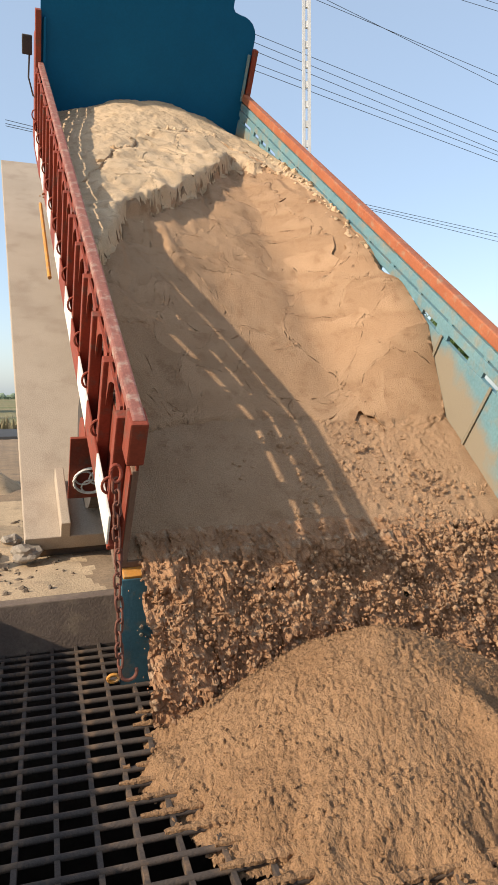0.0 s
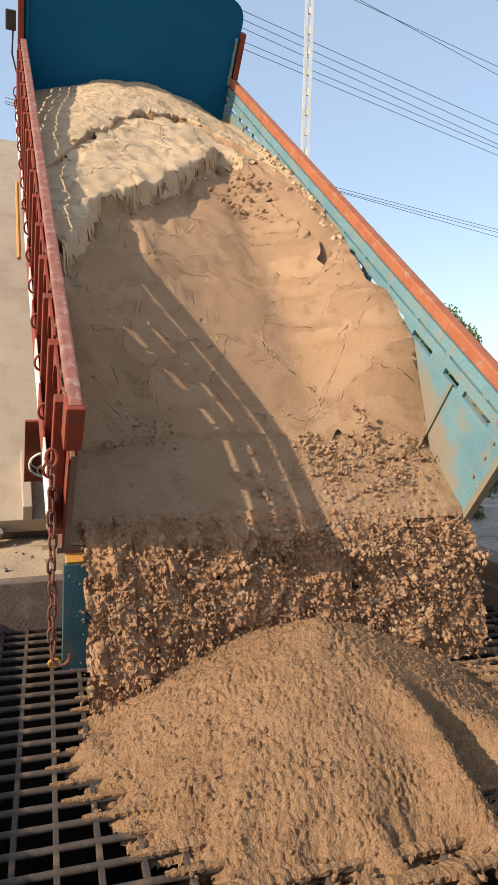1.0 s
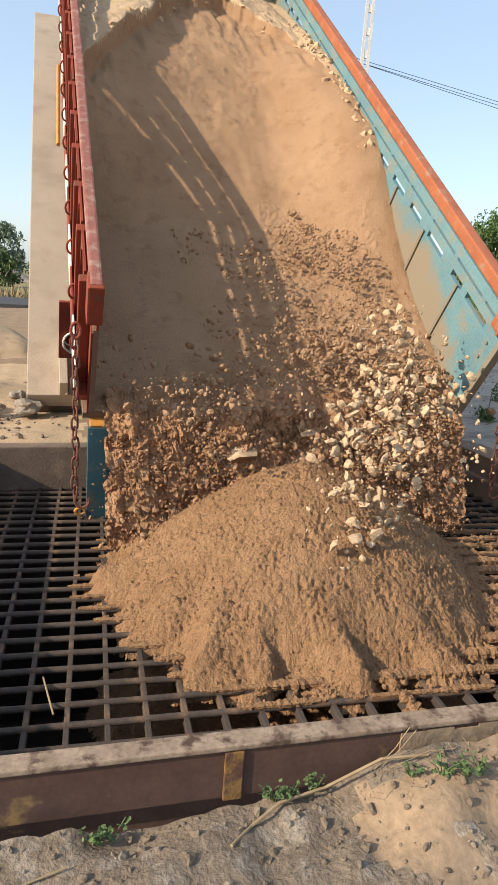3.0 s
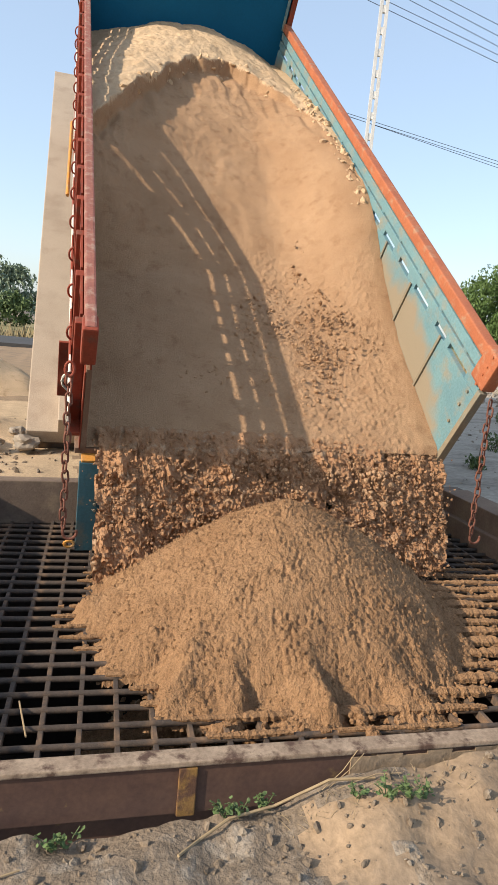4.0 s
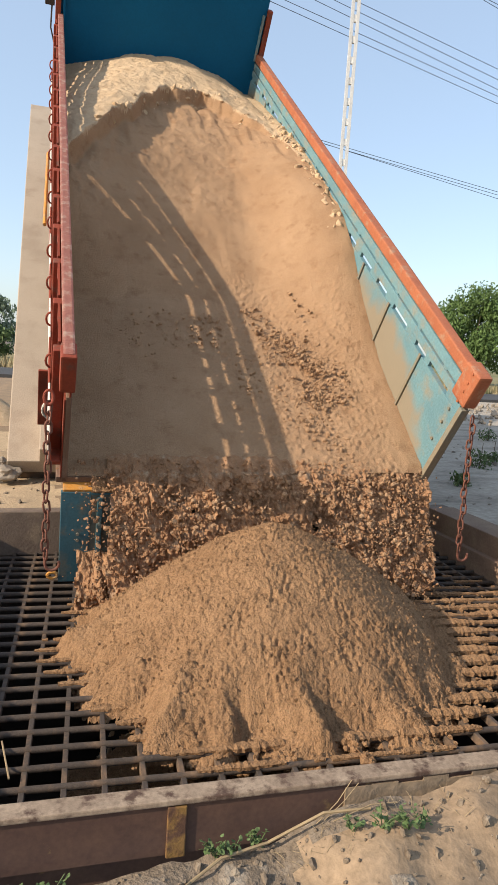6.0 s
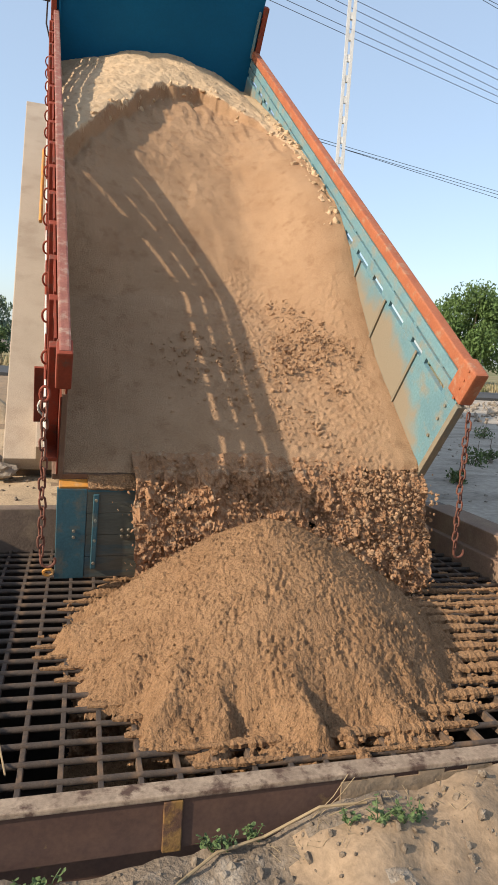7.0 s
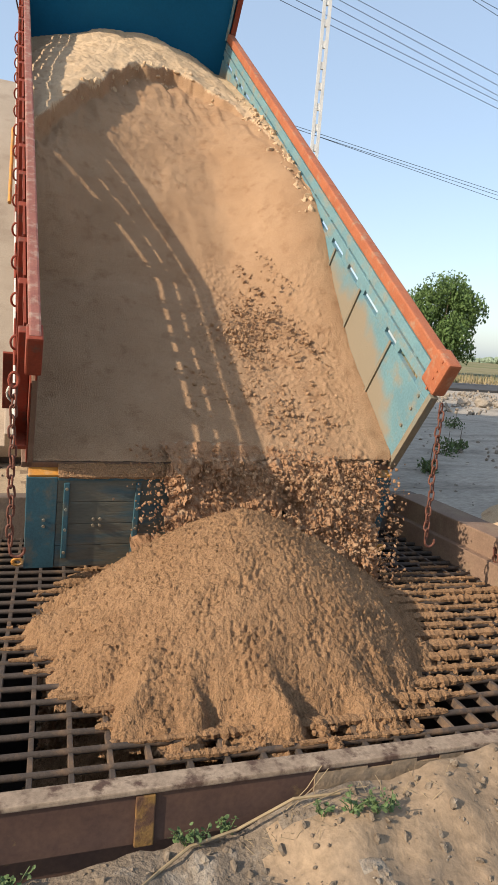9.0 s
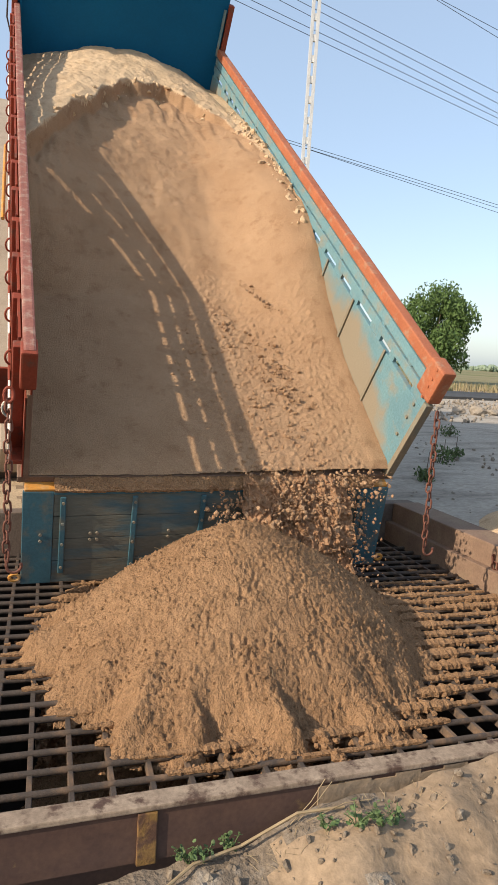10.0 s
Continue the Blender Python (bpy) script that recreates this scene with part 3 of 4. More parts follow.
for i in range(15):
    u = 0.10 + i * PITCH
    bm = B()
    box(bm, (-HWID - 0.10, u, 0.10), (-HWID - 0.039, u + 0.055, 0.815), 0.006)
    part("rib", bm, RED, lpanel)
    bm = B()      # arched web between two ribs
    a0, a1 = u + 0.07, u + PITCH
    n = 8
    top, arc = [], []
    for k in range(n + 1):
        f = k / n
        top.append((a0 + (a1 - a0) * f, 0.822))
        arc.append((a0 + (a1 - a0) * f, 0.56 + 0.253 * (1 - abs(2 * f - 1)) ** 0.3))
    for k in range(n):
        q = [bm.verts.new((-HWID - 0.075, *p)) for p in (top[k], top[k + 1], arc[k + 1], arc[k])]
        bm.faces.new(q)
    bmesh.ops.remove_doubles(bm, verts=bm.verts[:], dist=1e-4)
    r = bmesh.ops.extrude_face_region(bm, geom=bm.faces[:])
    for v in r["geom"]:
        if isinstance(v, bmesh.types.BMVert):
            v.co.x += 0.012
    part("arch", bm, RED, lpanel)
    bm = B()      # bent tie hook
    pts = [(-HWID - 0.10 - 0.03 * math.sin(math.pi * k / 8), u + 0.03, 0.40 + 0.05 * math.cos(math.pi * k / 8)) for k in range(9)]
    tube(bm, pts, 0.007, 7)
    part("tie_hook", bm, RED, lpanel)
bm = B()
box(bm, (-HWID - 0.105, 0.0, 0.10), (-HWID - 0.039, LEN, 0.13), 0.004)
part("lower_rail", bm, RED, lpanel)
for i in range(14):
    bm = B()
    box(bm, (-HWID - 0.112, i * 0.44, 0.14), (-HWID - 0.101, i * 0.44 + 0.436, 0.33), 0.003)
    part("warning_stripe", bm, WHITE if i % 2 == 0 else RED, lpanel, "white stripe" if i % 2 == 0 else "red stripe")

# headboard
bm = B()
out = [(-HWID - 0.03, 0.0), (HWID + 0.03, 0.0), (HWID + 0.03, 1.46)]
out += [(HWID + 0.03 - 0.2 * (1 - math.cos(a)), 1.46 + 0.2 * math.sin(a)) for a in [math.pi / 12 * k for k in range(1, 7)]]
out += [(0.90, 1.68), (0.87, 1.72), (0.87, 1.95), (-0.87, 1.95), (-0.87, 1.72), (-0.90, 1.68)]
out += [(-(HWID + 0.03 - 0.2 * (1 - math.cos(a))), 1.46 + 0.2 * math.sin(a)) for a in [math.pi / 12 * k for k in range(6, 0, -1)]] + [(-HWID - 0.03, 1.46)]
f = bm.faces.new([bm.verts.new((x, LEN, w)) for x, w in out])
r = bmesh.ops.extrude_face_region(bm, geom=[f])
for v in r["geom"]:
    if isinstance(v, bmesh.types.BMVert):
        v.co.y += 0.05
head = part("headboard", bm, BLUE, truck, "deep blue steel headboard with rounded corners")
for s in (-1, 1):
    bm = B()
    box(bm, (s * (HWID + 0.055) - 0.03, LEN - 0.05, 0.0), (s * (HWID + 0.055) + 0.03, LEN + 0.05, 1.36), 0.008)
    part("corner_post", bm, RED, head, "dark red corner post")
    bm = B()
    box(bm, (s * (HWID - 0.01) - 0.012, LEN - 0.04, 0.80), (s * (HWID - 0.01) + 0.012, LEN - 0.001, 1.30), 0.004)
    part("edge_strip", bm, BLUE if s < 0 else TEAL, head)
bm = B()
box(bm, (-HWID - 0.20, LEN + 0.45, 0.83), (-HWID - 0.09, LEN + 0.49, 1.03), 0.012)
mirror = part("side_mirror", bm, RUBBER, truck, "black side mirror on a bent arm")
bm = B()
tube(bm, [(-HWID - 0.12, LEN + 0.47, 0.84), (-HWID - 0.13, LEN + 0.46, 0.6), (-HWID - 0.08, LEN + 0.44, 0.42), (-HWID - 0.01, LEN + 0.4, 0.38)], 0.010)
part("mirror_arm", bm, RUBBER, mirror)
bm = B()
box(bm, (-HWID - 0.02, LEN + 0.2, -0.5), (HWID + 0.02, LEN + 1.5, 0.95), 0.06)
part("cab", bm, RED, truck, "red cab behind the headboard")

# mudflap with its painted ring, wheel and chassis under the bed
bm = B()
box(bm, (-HWID - 0.17, 1.02, -0.56), (-HWID + 0.20, 1.04, -0.06), 0.004)
flap = part("mudflap", bm, RED, truck, "red painted mudflap")
bm = B()
c = Vector((-HWID - 0.035, 1.008, -0.40))
ring = [c + Vector((0.105 * math.cos(a), 0, 0.105 * math.sin(a))) for a in [2 * math.pi * k / 24 for k in range(24)]]
tube(bm, ring, 0.009, 6, True)
for k in range(3):
    a = 2 * math.pi * k / 3 + 0.5
    mid = c + Vector((0.05 * math.cos(a), 0, 0.05 * math.sin(a)))
    tube(bm, [mid + Vector((0.055 * math.cos(q), 0, 0.055 * math.sin(q))) for q in [2 * math.pi * j / 14 for j in range(14)]], 0.006, 5, True)
part("painted_ring", bm, WHITE, flap, "white ring emblem")
for s in (-1, 1):
    bm = B()
    rod(bm, (s * 0.95 - 0.14, 2.0, -0.98), (s * 0.95 + 0.14, 2.0, -0.98), 0.48, 28)
    wheel = part("wheel", bm, RUBBER, truck, "dusty black tyre")
    bm = B()
    rod(bm, (s * 1.095, 2.0, -0.98), (s * 1.105, 2.0, -0.98), 0.25, 20)
    part("rim", bm, RED, wheel)
    bm = B()
    box(bm, (s * 0.42 - 0.05, 0.5, -0.46), (s * 0.42 + 0.05, LEN + 1.0, -0.205), 0.008)
    part("chassis_beam", bm, RED, truck)
for u0, u1, r, name in ((3.0, 4.5, 0.016, "yellow_pole"),):
    bm = B()
    rod(bm, (-HWID - 0.15, u0, -0.02), (-HWID - 0.13, u1, 0.0), r, 8)
    part(name, bm, LIP, truck, "yellow pole tied along the side")

# tailgate hanging from the sill
gate_m = TRUCK.inverted() @ (pose(0, 0.0, HB - 0.078, 11.0))
gate = new("tailgate")
gate.parent, gate.matrix_basis = truck, gate_m
gate["label"] = "blue-edged tailgate hanging open"
GW, GL = HWID + 0.03, 0.587
for i in range(4):
    bm = B()
    z0 = -0.02 - i * 0.142
    box(bm, (-GW + 0.17, -0.012, z0 - 0.139), (GW - 0.17, 0.012, z0), 0.003)
    part("plank", bm, PLANK, gate, "scuffed grey-green plank")
for s in (-1, 1):
    bm = B()
    box(bm, (min(s * GW, s * (GW - 0.168)), -0.016, -GL), (max(s * GW, s * (GW - 0.168)), 0.016, -0.004), 0.004)
    part("end_plate", bm, GATEBLUE, gate, "blue end plate")
bm = B()
box(bm, (-GW + 0.17, -0.02, -0.022), (GW - 0.17, 0.014, -0.004), 0.003)
part("top_strip", bm, GATEBLUE, gate)
for x in (-0.96, -0.55, -0.13, 0.28, 0.66, 0.97):
    bm = B()
    box(bm, (x - 0.016, -0.030, -0.52), (x + 0.016, -0.0125, -0.035), 0.005)
    strap = part("strap", bm, GATEBLUE, gate, "blue strap")
    for z in (-0.07, -0.2, -0.33, -0.48):
        bm = B()
        rod(bm, (x, -0.038, z), (x, -0.029, z), 0.009, 8)
        part("strap_bolt", bm, DUSTY, strap)
for x in (-1.08, -0.8, -0.76, -0.33, 0.1, 0.45, 1.05):
    for z in (-0.27, -0.31):
        bm = B()
        rod(bm, (x, -0.026, z), (x, -0.011, z), 0.009, 8)
        part("bolt", bm, DUSTY, gate)
for s in (-1, 1):
    bm = B()
    pts = [(s * (GW + 0.035) + 0.028 * math.cos(a), -0.01, -GL + 0.045 + 0.02 * math.sin(a)) for a in [2 * math.pi * k / 12 for k in range(12)]]
    tube(bm, pts, 0.010, 6, True)
    part("gate_eye", bm, LIP, gate, "ochre eye plate")


# ---- chains ----
def link_mesh():
    bm = B()
    pts = []
    for k in range(16):
        a = 2 * math.pi * k / 16
        pts.append((0.0165 * math.cos(a), 0, 0.016 * math.sin(a) + (0.016 if math.sin(a) > 0 else -0.016)))
    tube(bm, pts, 0.0058, 6, True)
    return mesh_of("link", bm, CHAIN, True)


LINK = link_mesh()


def hanging_chain(m, length, hook, label, ring=False):
    ch = thing("chain", m, label, "chain", "chains")
    n = int(length / 0.050)
    for k in range(n):
        part("link", LINK, CHAIN, ch).matrix_basis = pose(0.004 * math.sin(k * 1.3), 0.004 * math.cos(k * 2.1), -0.03 - 0.050 * k, 4 * math.sin(k * 1.7), 5 * math.cos(k), 90 * (k % 2) + 25)
    if hook:
        bm = B()
        z = -0.03 - 0.050 * n
        pts = [(0, 0, z + 0.03), (0, 0, z)] + [(0.035 - 0.035 * math.cos(a), 0, z - 0.035 * math.sin(a)) for a in [math.pi * k / 8 for k in range(1, 10)]]
        tube(bm, pts, 0.008, 7)
        part("hook", bm, CHAIN, ch, "open steel hook")
    if ring:
        bm = B()
        tube(bm, [(0.022 * math.cos(a), 0.0, 0.02 + 0.036 * math.sin(a)) for a in [2 * math.pi * k / 18 for k in range(18)]], 0.008, 7, True)
        part("shackle", bm, RED, ch, "red shackle")
    return ch


hanging_chain(pose(1.21, -0.42, 1.23), 0.87, True, "rusty chain with an open hook hanging from the rail")
hanging_chain(pose(-1.265, -0.44, 1.22), 0.82, True, "rusty chain hanging beside the red end block", True)
hanging_chain(pose(1.90, -0.28, 0.24, -12), 0.24, False, "short rusty chain lying over the kerb")

# ---- tipping platform under the truck ----
platform = thing("tipping_platform", TRUCK, "dusty tan steel tipping platform raised under the truck", "platform")
bm = B()
box(bm, (-1.565, 1.51, -1.60), (1.565, 10.1, -1.458), 0.01)
part("deck", bm, PLATE, platform, "dusty chequered steel deck")
bm = B()
box(bm, (-1.30, 1.50, -1.455), (-1.23, 2.14, -1.30), 0.008)
part("wheel_stop", bm, PLATE, platform)
bm = B()
box(bm, (-1.50, 1.56, -1.78), (1.50, 9.9, -1.605), 0.01)
part("under_frame", bm, KERB, platform, "brown under-frame")


# ---- load in the bed ----
RIGHT = ((0, 0.06), (0.05, 0.08), (0.56, 0.14), (1.0, 0.20), (1.31, 0.29), (1.63, 0.39), (2.04, 0.56), (2.4, 0.66), (2.71, 0.70), (3.98, 0.69), (5.64, 0.52), (6.3, 0.40))
RIGHT0 = ((0, 0.06), (0.4, 0.11), (0.87, 0.20), (1.12, 0.37), (1.4, 0.58), (1.85, 0.66), (2.71, 0.70), (3.98, 0.69), (5.64, 0.52), (6.3, 0.40))
EDGE = ((-1.15, 3.1), (-0.9, 3.6), (-0.62, 4.15), (-0.37, 4.64), (-0.04, 5.0), (0.34, 5.1), (0.57, 4.96), (0.81, 4.58), (0.97, 4.16), (1.10, 3.5), (1.15, 3.0))
EDGE0 = ((-1.15, 1.9), (-0.94, 2.36), (-0.75, 2.87), (-0.46, 3.11), (-0.14, 3.62), (0.26, 4.05), (0.55, 4.65), (0.85, 4.4), (1.0, 4.0), (1.15, 3.0))
PLATEAU = ((-1.15, 0.70), (-0.9, 0.72), (-0.6, 0.72), (-0.35, 0.70), (0.0, 0.69), (0.5, 0.67), (1.0, 0.64), (1.15, 0.66))
BACK = ((-1.15, 0.34), (-1.05, 0.36), (-0.64, 0.48), (-0.2, 0.60), (0.19, 0.65), (0.55, 0.56), (1.13, 0.39))


def broken_edge(x, u, edge):
    return lerp(edge, x) + 0.14 * fbm(x, 0.5 * u, 2.6, 5, 4.4)


def plateau_height(x, u):
    e = lerp(EDGE, x)
    return lerp(PLATEAU, x) + (lerp(BACK, x) - lerp(PLATEAU, x)) * step(e, LEN + 1.2, u) * 1.25 + 0.030 * fbm(x, u, 2.6, 5, 7.7) + 0.006 * noise.noise((x * 21, u * 17, 3))


def slope_height(x, u, edge, toe, side):
    """Thin husk over the floor, a concave slope above the toe, a steep broken scarp, the plateau behind it."""
    thin = 0.012 + 0.035 * step(-0.5, 0.5, x)
    e = broken_edge(x, u, edge)
    top = plateau_height(x, u)
    t = toe + 0.12 * noise.noise((x * 2.0, 1.3, 2))
    f = max(0.0, (u - t) / (e - t))
    f = math.sqrt(f * f + 0.0009) - 0.03 if f < 1 else 1.0
    h = thin + (0.80 * top - thin) * (1 - (1 - min(1.0, f)) ** 1.9)
    w = step(0.40, 1.13, x)
    h += (lerp(side, u) - h) * w
    flute = 0.05 * noise.noise((x * 6, u * 1.2, 3)) + 0.012 * noise.noise((x * 17, u * 6, 5))
    k = step(e - 0.10, e + 0.01, u + flute)
    h += (max(top, h) - h) * k
    gouge = step(e - 0.95, e - 0.10, u) * (1 - k)
    return h - gouge * (0.10 * max(0.0, noise.noise((x * 5.5 + 0.7 * noise.noise((x * 3, u * 2, 1)), u * 1.1, 8))) + 0.02 * noise.noise((x * 15, u * 2.5, 2)))


def load_height(x, u):
    h = slope_height(x, u, EDGE, 1.85 - 0.5 * step(0.3, 1.1, x), RIGHT)
    rubble = step(-0.55, 0.15, x - 0.10 * u + 0.2 * noise.noise((x * 2, u * 2, 6))) * step(2.5, 1.5, u + 0.5 * noise.noise((x * 2, u * 2, 1))) * step(1.10, 0.92, x)
    d, _ = noise.voronoi((x * 20 + 0.4 * noise.noise((x * 9, u * 9, 0)), u * 20, 0.3))
    d2, _ = noise.voronoi((x * 46, u * 46, 3.3))
    rough = 0.006 * fbm(x, u, 9.0, 3, 1.0) * step(-0.9, 0.3, x) + rubble * (0.042 * max(0, 0.42 - d[0]) + 0.014 * (0.4 - d2[0])) + 0.003 * noise.noise((x * 60, u * 60, 2))
    streak = 0.006 * max(0, noise.noise((x * 9 + u * 0.6, u * 0.8, 4))) * step(3.5, 2.5, u)
    return max(0.006, h + rough + streak)


def first_height(x, u):
    """The load before its front half slides away."""
    return slope_height(x, u, EDGE0, 0.95 - 0.15 * step(0.3, 1.1, x), RIGHT0) + 0.002 * noise.noise((x * 50, u * 50, 2))


def build_load():
    xs = [-HWID + 0.003 + 0.0102 * i for i in range(230)]
    xs = [x for x in xs if x < HWID - 0.003] + [HWID - 0.002]
    us = [0.0 + 0.0105 * i for i in range(230)] + [2.415 + 0.017 * i for i in range(228)]
    us = [u for u in us if u < LEN - 0.002] + [LEN - 0.001]
    me = sheet("husk_load", xs, us, load_height, LOAD_HUSK)
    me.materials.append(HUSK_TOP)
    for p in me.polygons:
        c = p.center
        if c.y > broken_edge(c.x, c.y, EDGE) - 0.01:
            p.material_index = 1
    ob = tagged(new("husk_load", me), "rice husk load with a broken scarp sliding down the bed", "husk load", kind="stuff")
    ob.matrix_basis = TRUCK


build_load()
rnd, bm = random.Random(17), B()
for _ in range(150):      # broken crust left along the side and the scarp
    if rnd.random() < 0.6:
        u = rnd.uniform(2.3, 5.0)
        x = HWID - 0.02 - abs(rnd.gauss(0, 0.07))
    else:
        x = rnd.uniform(-0.9, 1.0)
        u = lerp(EDGE, x) + rnd.uniform(-0.12, 0.10)
    lump(bm, (x, u, load_height(x, u) - 0.004), rnd.choice((0.012, 0.016, 0.022, 0.03, 0.042)), rnd, 0.5)
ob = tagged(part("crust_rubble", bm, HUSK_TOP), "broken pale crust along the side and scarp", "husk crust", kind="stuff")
ob.matrix_basis = TRUCK


# ---- falling and sliding husk ----
def clod_mesh(seed, n, wide, tall, deep, r0, r1):
    rnd, bm = random.Random(seed), B()
    for _ in range(n):
        z = rnd.uniform(-tall, 0)
        lump(bm, (rnd.uniform(-wide / 2, wide / 2), rnd.uniform(-deep, deep), z), r0 + (r1 - r0) * rnd.random() ** 4, rnd, 0.7)
    return mesh_of("sliding_clods", bm, LOAD_HUSK)


N_STRIP = 13
CURTAINS = []


def fall_line(s):
    """The arc of the falling husk: out and down from the sill."""
    if s < 0.12:
        f = s / 0.12
        return 0.10 - 0.125 * f, 0.105 - 0.075 * f
    f = (s - 0.12) / 0.88
    return -0.025 - 0.235 * f ** 0.65, 0.03 - 0.76 * f


def curtain_sheet(seed, wide):
    """A ragged sheet of clotted husk, broken by holes."""
    me = bpy.data.meshes.new("falling_husk")
    nx, ns = 30, 96
    vs, fs = [], []
    for j in range(ns):
        s = j / (ns - 1)
        y, z = fall_line(s)
        for i in range(nx):
            x = (i / (nx - 1) - 0.5) * wide
            wx = x + 0.02 * noise.noise((z * 9, seed, x * 9))
            d, _ = noise.voronoi((x * 22 + seed * 3.1 + noise.noise((x * 20, z * 20, 1)), z * 17 + noise.noise((x * 20, z * 20, 8)), seed))
            e, _ = noise.voronoi((x * 55 + seed * 1.3, z * 50, seed + 4))
            out = 0.050 * (0.45 - d[0]) * (1 + 1.3 * noise.noise((x * 9, z * 9, seed))) + 0.026 * (0.42 - e[0]) + 0.055 * fbm(x, z, 6.0, 5, seed)
            vs.append((wx, y - out * min(1, 0.35 + 3 * s), z + 0.02 * noise.noise((x * 20, z * 20, seed))))
    for j in range(ns - 1):
        for i in range(nx - 1):
            x, z = vs[j * nx + i][0], vs[j * nx + i][2]
            edge = abs(i / (nx - 1) - 0.5) * 2
            if noise.noise((x * 16 + seed, z * 13, seed * 2.2)) - 0.55 * max(0, edge - 0.75) * 4 > -0.72:
                fs.append((j * nx + i, j * nx + i + 1, (j + 1) * nx + i + 1, (j + 1) * nx + i))
    me.from_pydata(vs, [], fs)
    me.materials.append(HUSK_LUMP)
    return me


for i in range(N_STRIP):
    x = -0.975 + i * 2.04 / (N_STRIP - 1)
    ob = tagged(new("falling_husk", curtain_sheet(3.0 + i * 1.7, 0.235)), "ragged brown curtain of husk falling off the sill", "falling husk", "falling husk curtain", "stuff")
    CURTAINS.append((ob, x, True))
    rnd, bm = random.Random(100 + i), B()
    for _ in range(420):
        s = rnd.uniform(0.02, 1)
        y, z = fall_line(s)
        lump(bm, (rnd.gauss(0, 0.075), y + rnd.uniform(-0.045, 0.02), z), 0.004 + 0.013 * rnd.random() ** 3, rnd, rnd.uniform(0.25, 0.7))
    ob = tagged(new("falling_husk", mesh_of("falling_husk", bm, HUSK_LUMP)), "brown husk clods falling off the sill", "falling husk", "falling husk curtain", "stuff")
    CURTAINS.append((ob, x, False))

CLODS = []
slide_meshes = [clod_mesh(40 + k, 190, 0.46, 0.010, 0.26, 0.004, 0.020) for k in range(5)]
for i in range(240):
    ob = tagged(new("sliding_clods", slide_meshes[i % 5]), "loose brown husk clods sliding down the load", "husk clods", "sliding clods", "stuff")
    CLODS.append(ob)

# the front half of the load, which breaks into slabs and slides out in the first seconds
def warped(gx, gu):
    x = gx + 0.20 * noise.noise((gx * 3.7, gu * 3.7, 1.5)) + 0.04 * noise.noise((gx * 17, gu * 17, 4.5))
    u = gu + 0.24 * noise.noise((gx * 3.7, gu * 3.7, 7.5)) + 0.04 * noise.noise((gx * 17, gu * 17, 9.5))
    return max(-HWID + 0.004, min(HWID - 0.004, x)), max(0.02, u)


def slab_mesh(gx0, gx1, gu0, gu1, crust, n):
    """A block of the sliding load: of its pale crust behind the first edge, or of the packed slope before it."""
    top, bot, thick = [], [], 0.0
    for j in range(n + 1):
        for i in range(n + 1):
            x, u = warped(gx0 + (gx1 - gx0) * i / n, gu0 + (gu1 - gu0) * j / n)
            low, w, first = load_height(x, u), first_height(x, u), broken_edge(x, u, EDGE0)
            if crust:
                w += 0.03 * fbm(x, u, 4.0, 4, 3.0)
                gone = u > broken_edge(x, u, EDGE) or u < first - 0.14
            else:
                gone = u > first - 0.02
            if gone or w < low + 0.008:
                w = low - 0.03
            thick = max(thick, w - low)
            top.append((x, u, w))
            bot.append((x, u + 0.02, min(low, w) - 0.03))
    if thick < 0.05:
        return None
    c = Vector(top[(n // 2) * (n + 1) + n // 2])
    k = n + 1
    fs = [(j * k + i, j * k + i + 1, (j + 1) * k + i + 1, (j + 1) * k + i) for j in range(n) for i in range(n)]
    tops, m = len(fs), k * k
    rim = [i for i in range(k)] + [j * k + n for j in range(1, k)] + [n * k + i for i in range(n - 1, -1, -1)] + [j * k for j in range(n - 1, 0, -1)]
    vs = top + [top[r] for r in rim] + [bot[r] for r in rim]
    q = len(rim)
    fs += [(m + a, m + q + a, m + q + (a + 1) % q, m + (a + 1) % q) for a in range(q)]
    fs.append(tuple(m + q + a for a in range(q)))
    me = bpy.data.meshes.new("husk_slab")
    me.from_pydata([tuple(Vector(v) - c) for v in vs], [], fs)
    for material in (HUSK_TOP if crust else LOAD_HUSK, HUSK):
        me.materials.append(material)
    for a, p in enumerate(me.polygons):
        p.use_smooth = a < tops
        p.material_index = 0 if a < tops else 1
    return me, c


SLABS = []
for crust, cols, size, n in ((False, 7, 0.29, 18), (True, 10, 0.22, 12)):
    for a in range(cols):
        for b in range(int(4.7 / size)):
            made = slab_mesh(-1.16 + 2.32 * a / cols, -1.16 + 2.32 * (a + 1) / cols, 0.5 + size * (b + 0.5 * (a % 2)), 0.5 + size * (b + 1 + 0.5 * (a % 2)), crust, n)
            if made:
                ob = tagged(new("husk_slab", made[0]), "clod of pale crust breaking off the load" if crust else "slab of packed husk sliding down the bed", "husk slab", "breaking slabs", "stuff")
                SLABS.append((ob, made[1], crust))


# pale clods that come loose on the breaking crust
CRUST_CLODS = []
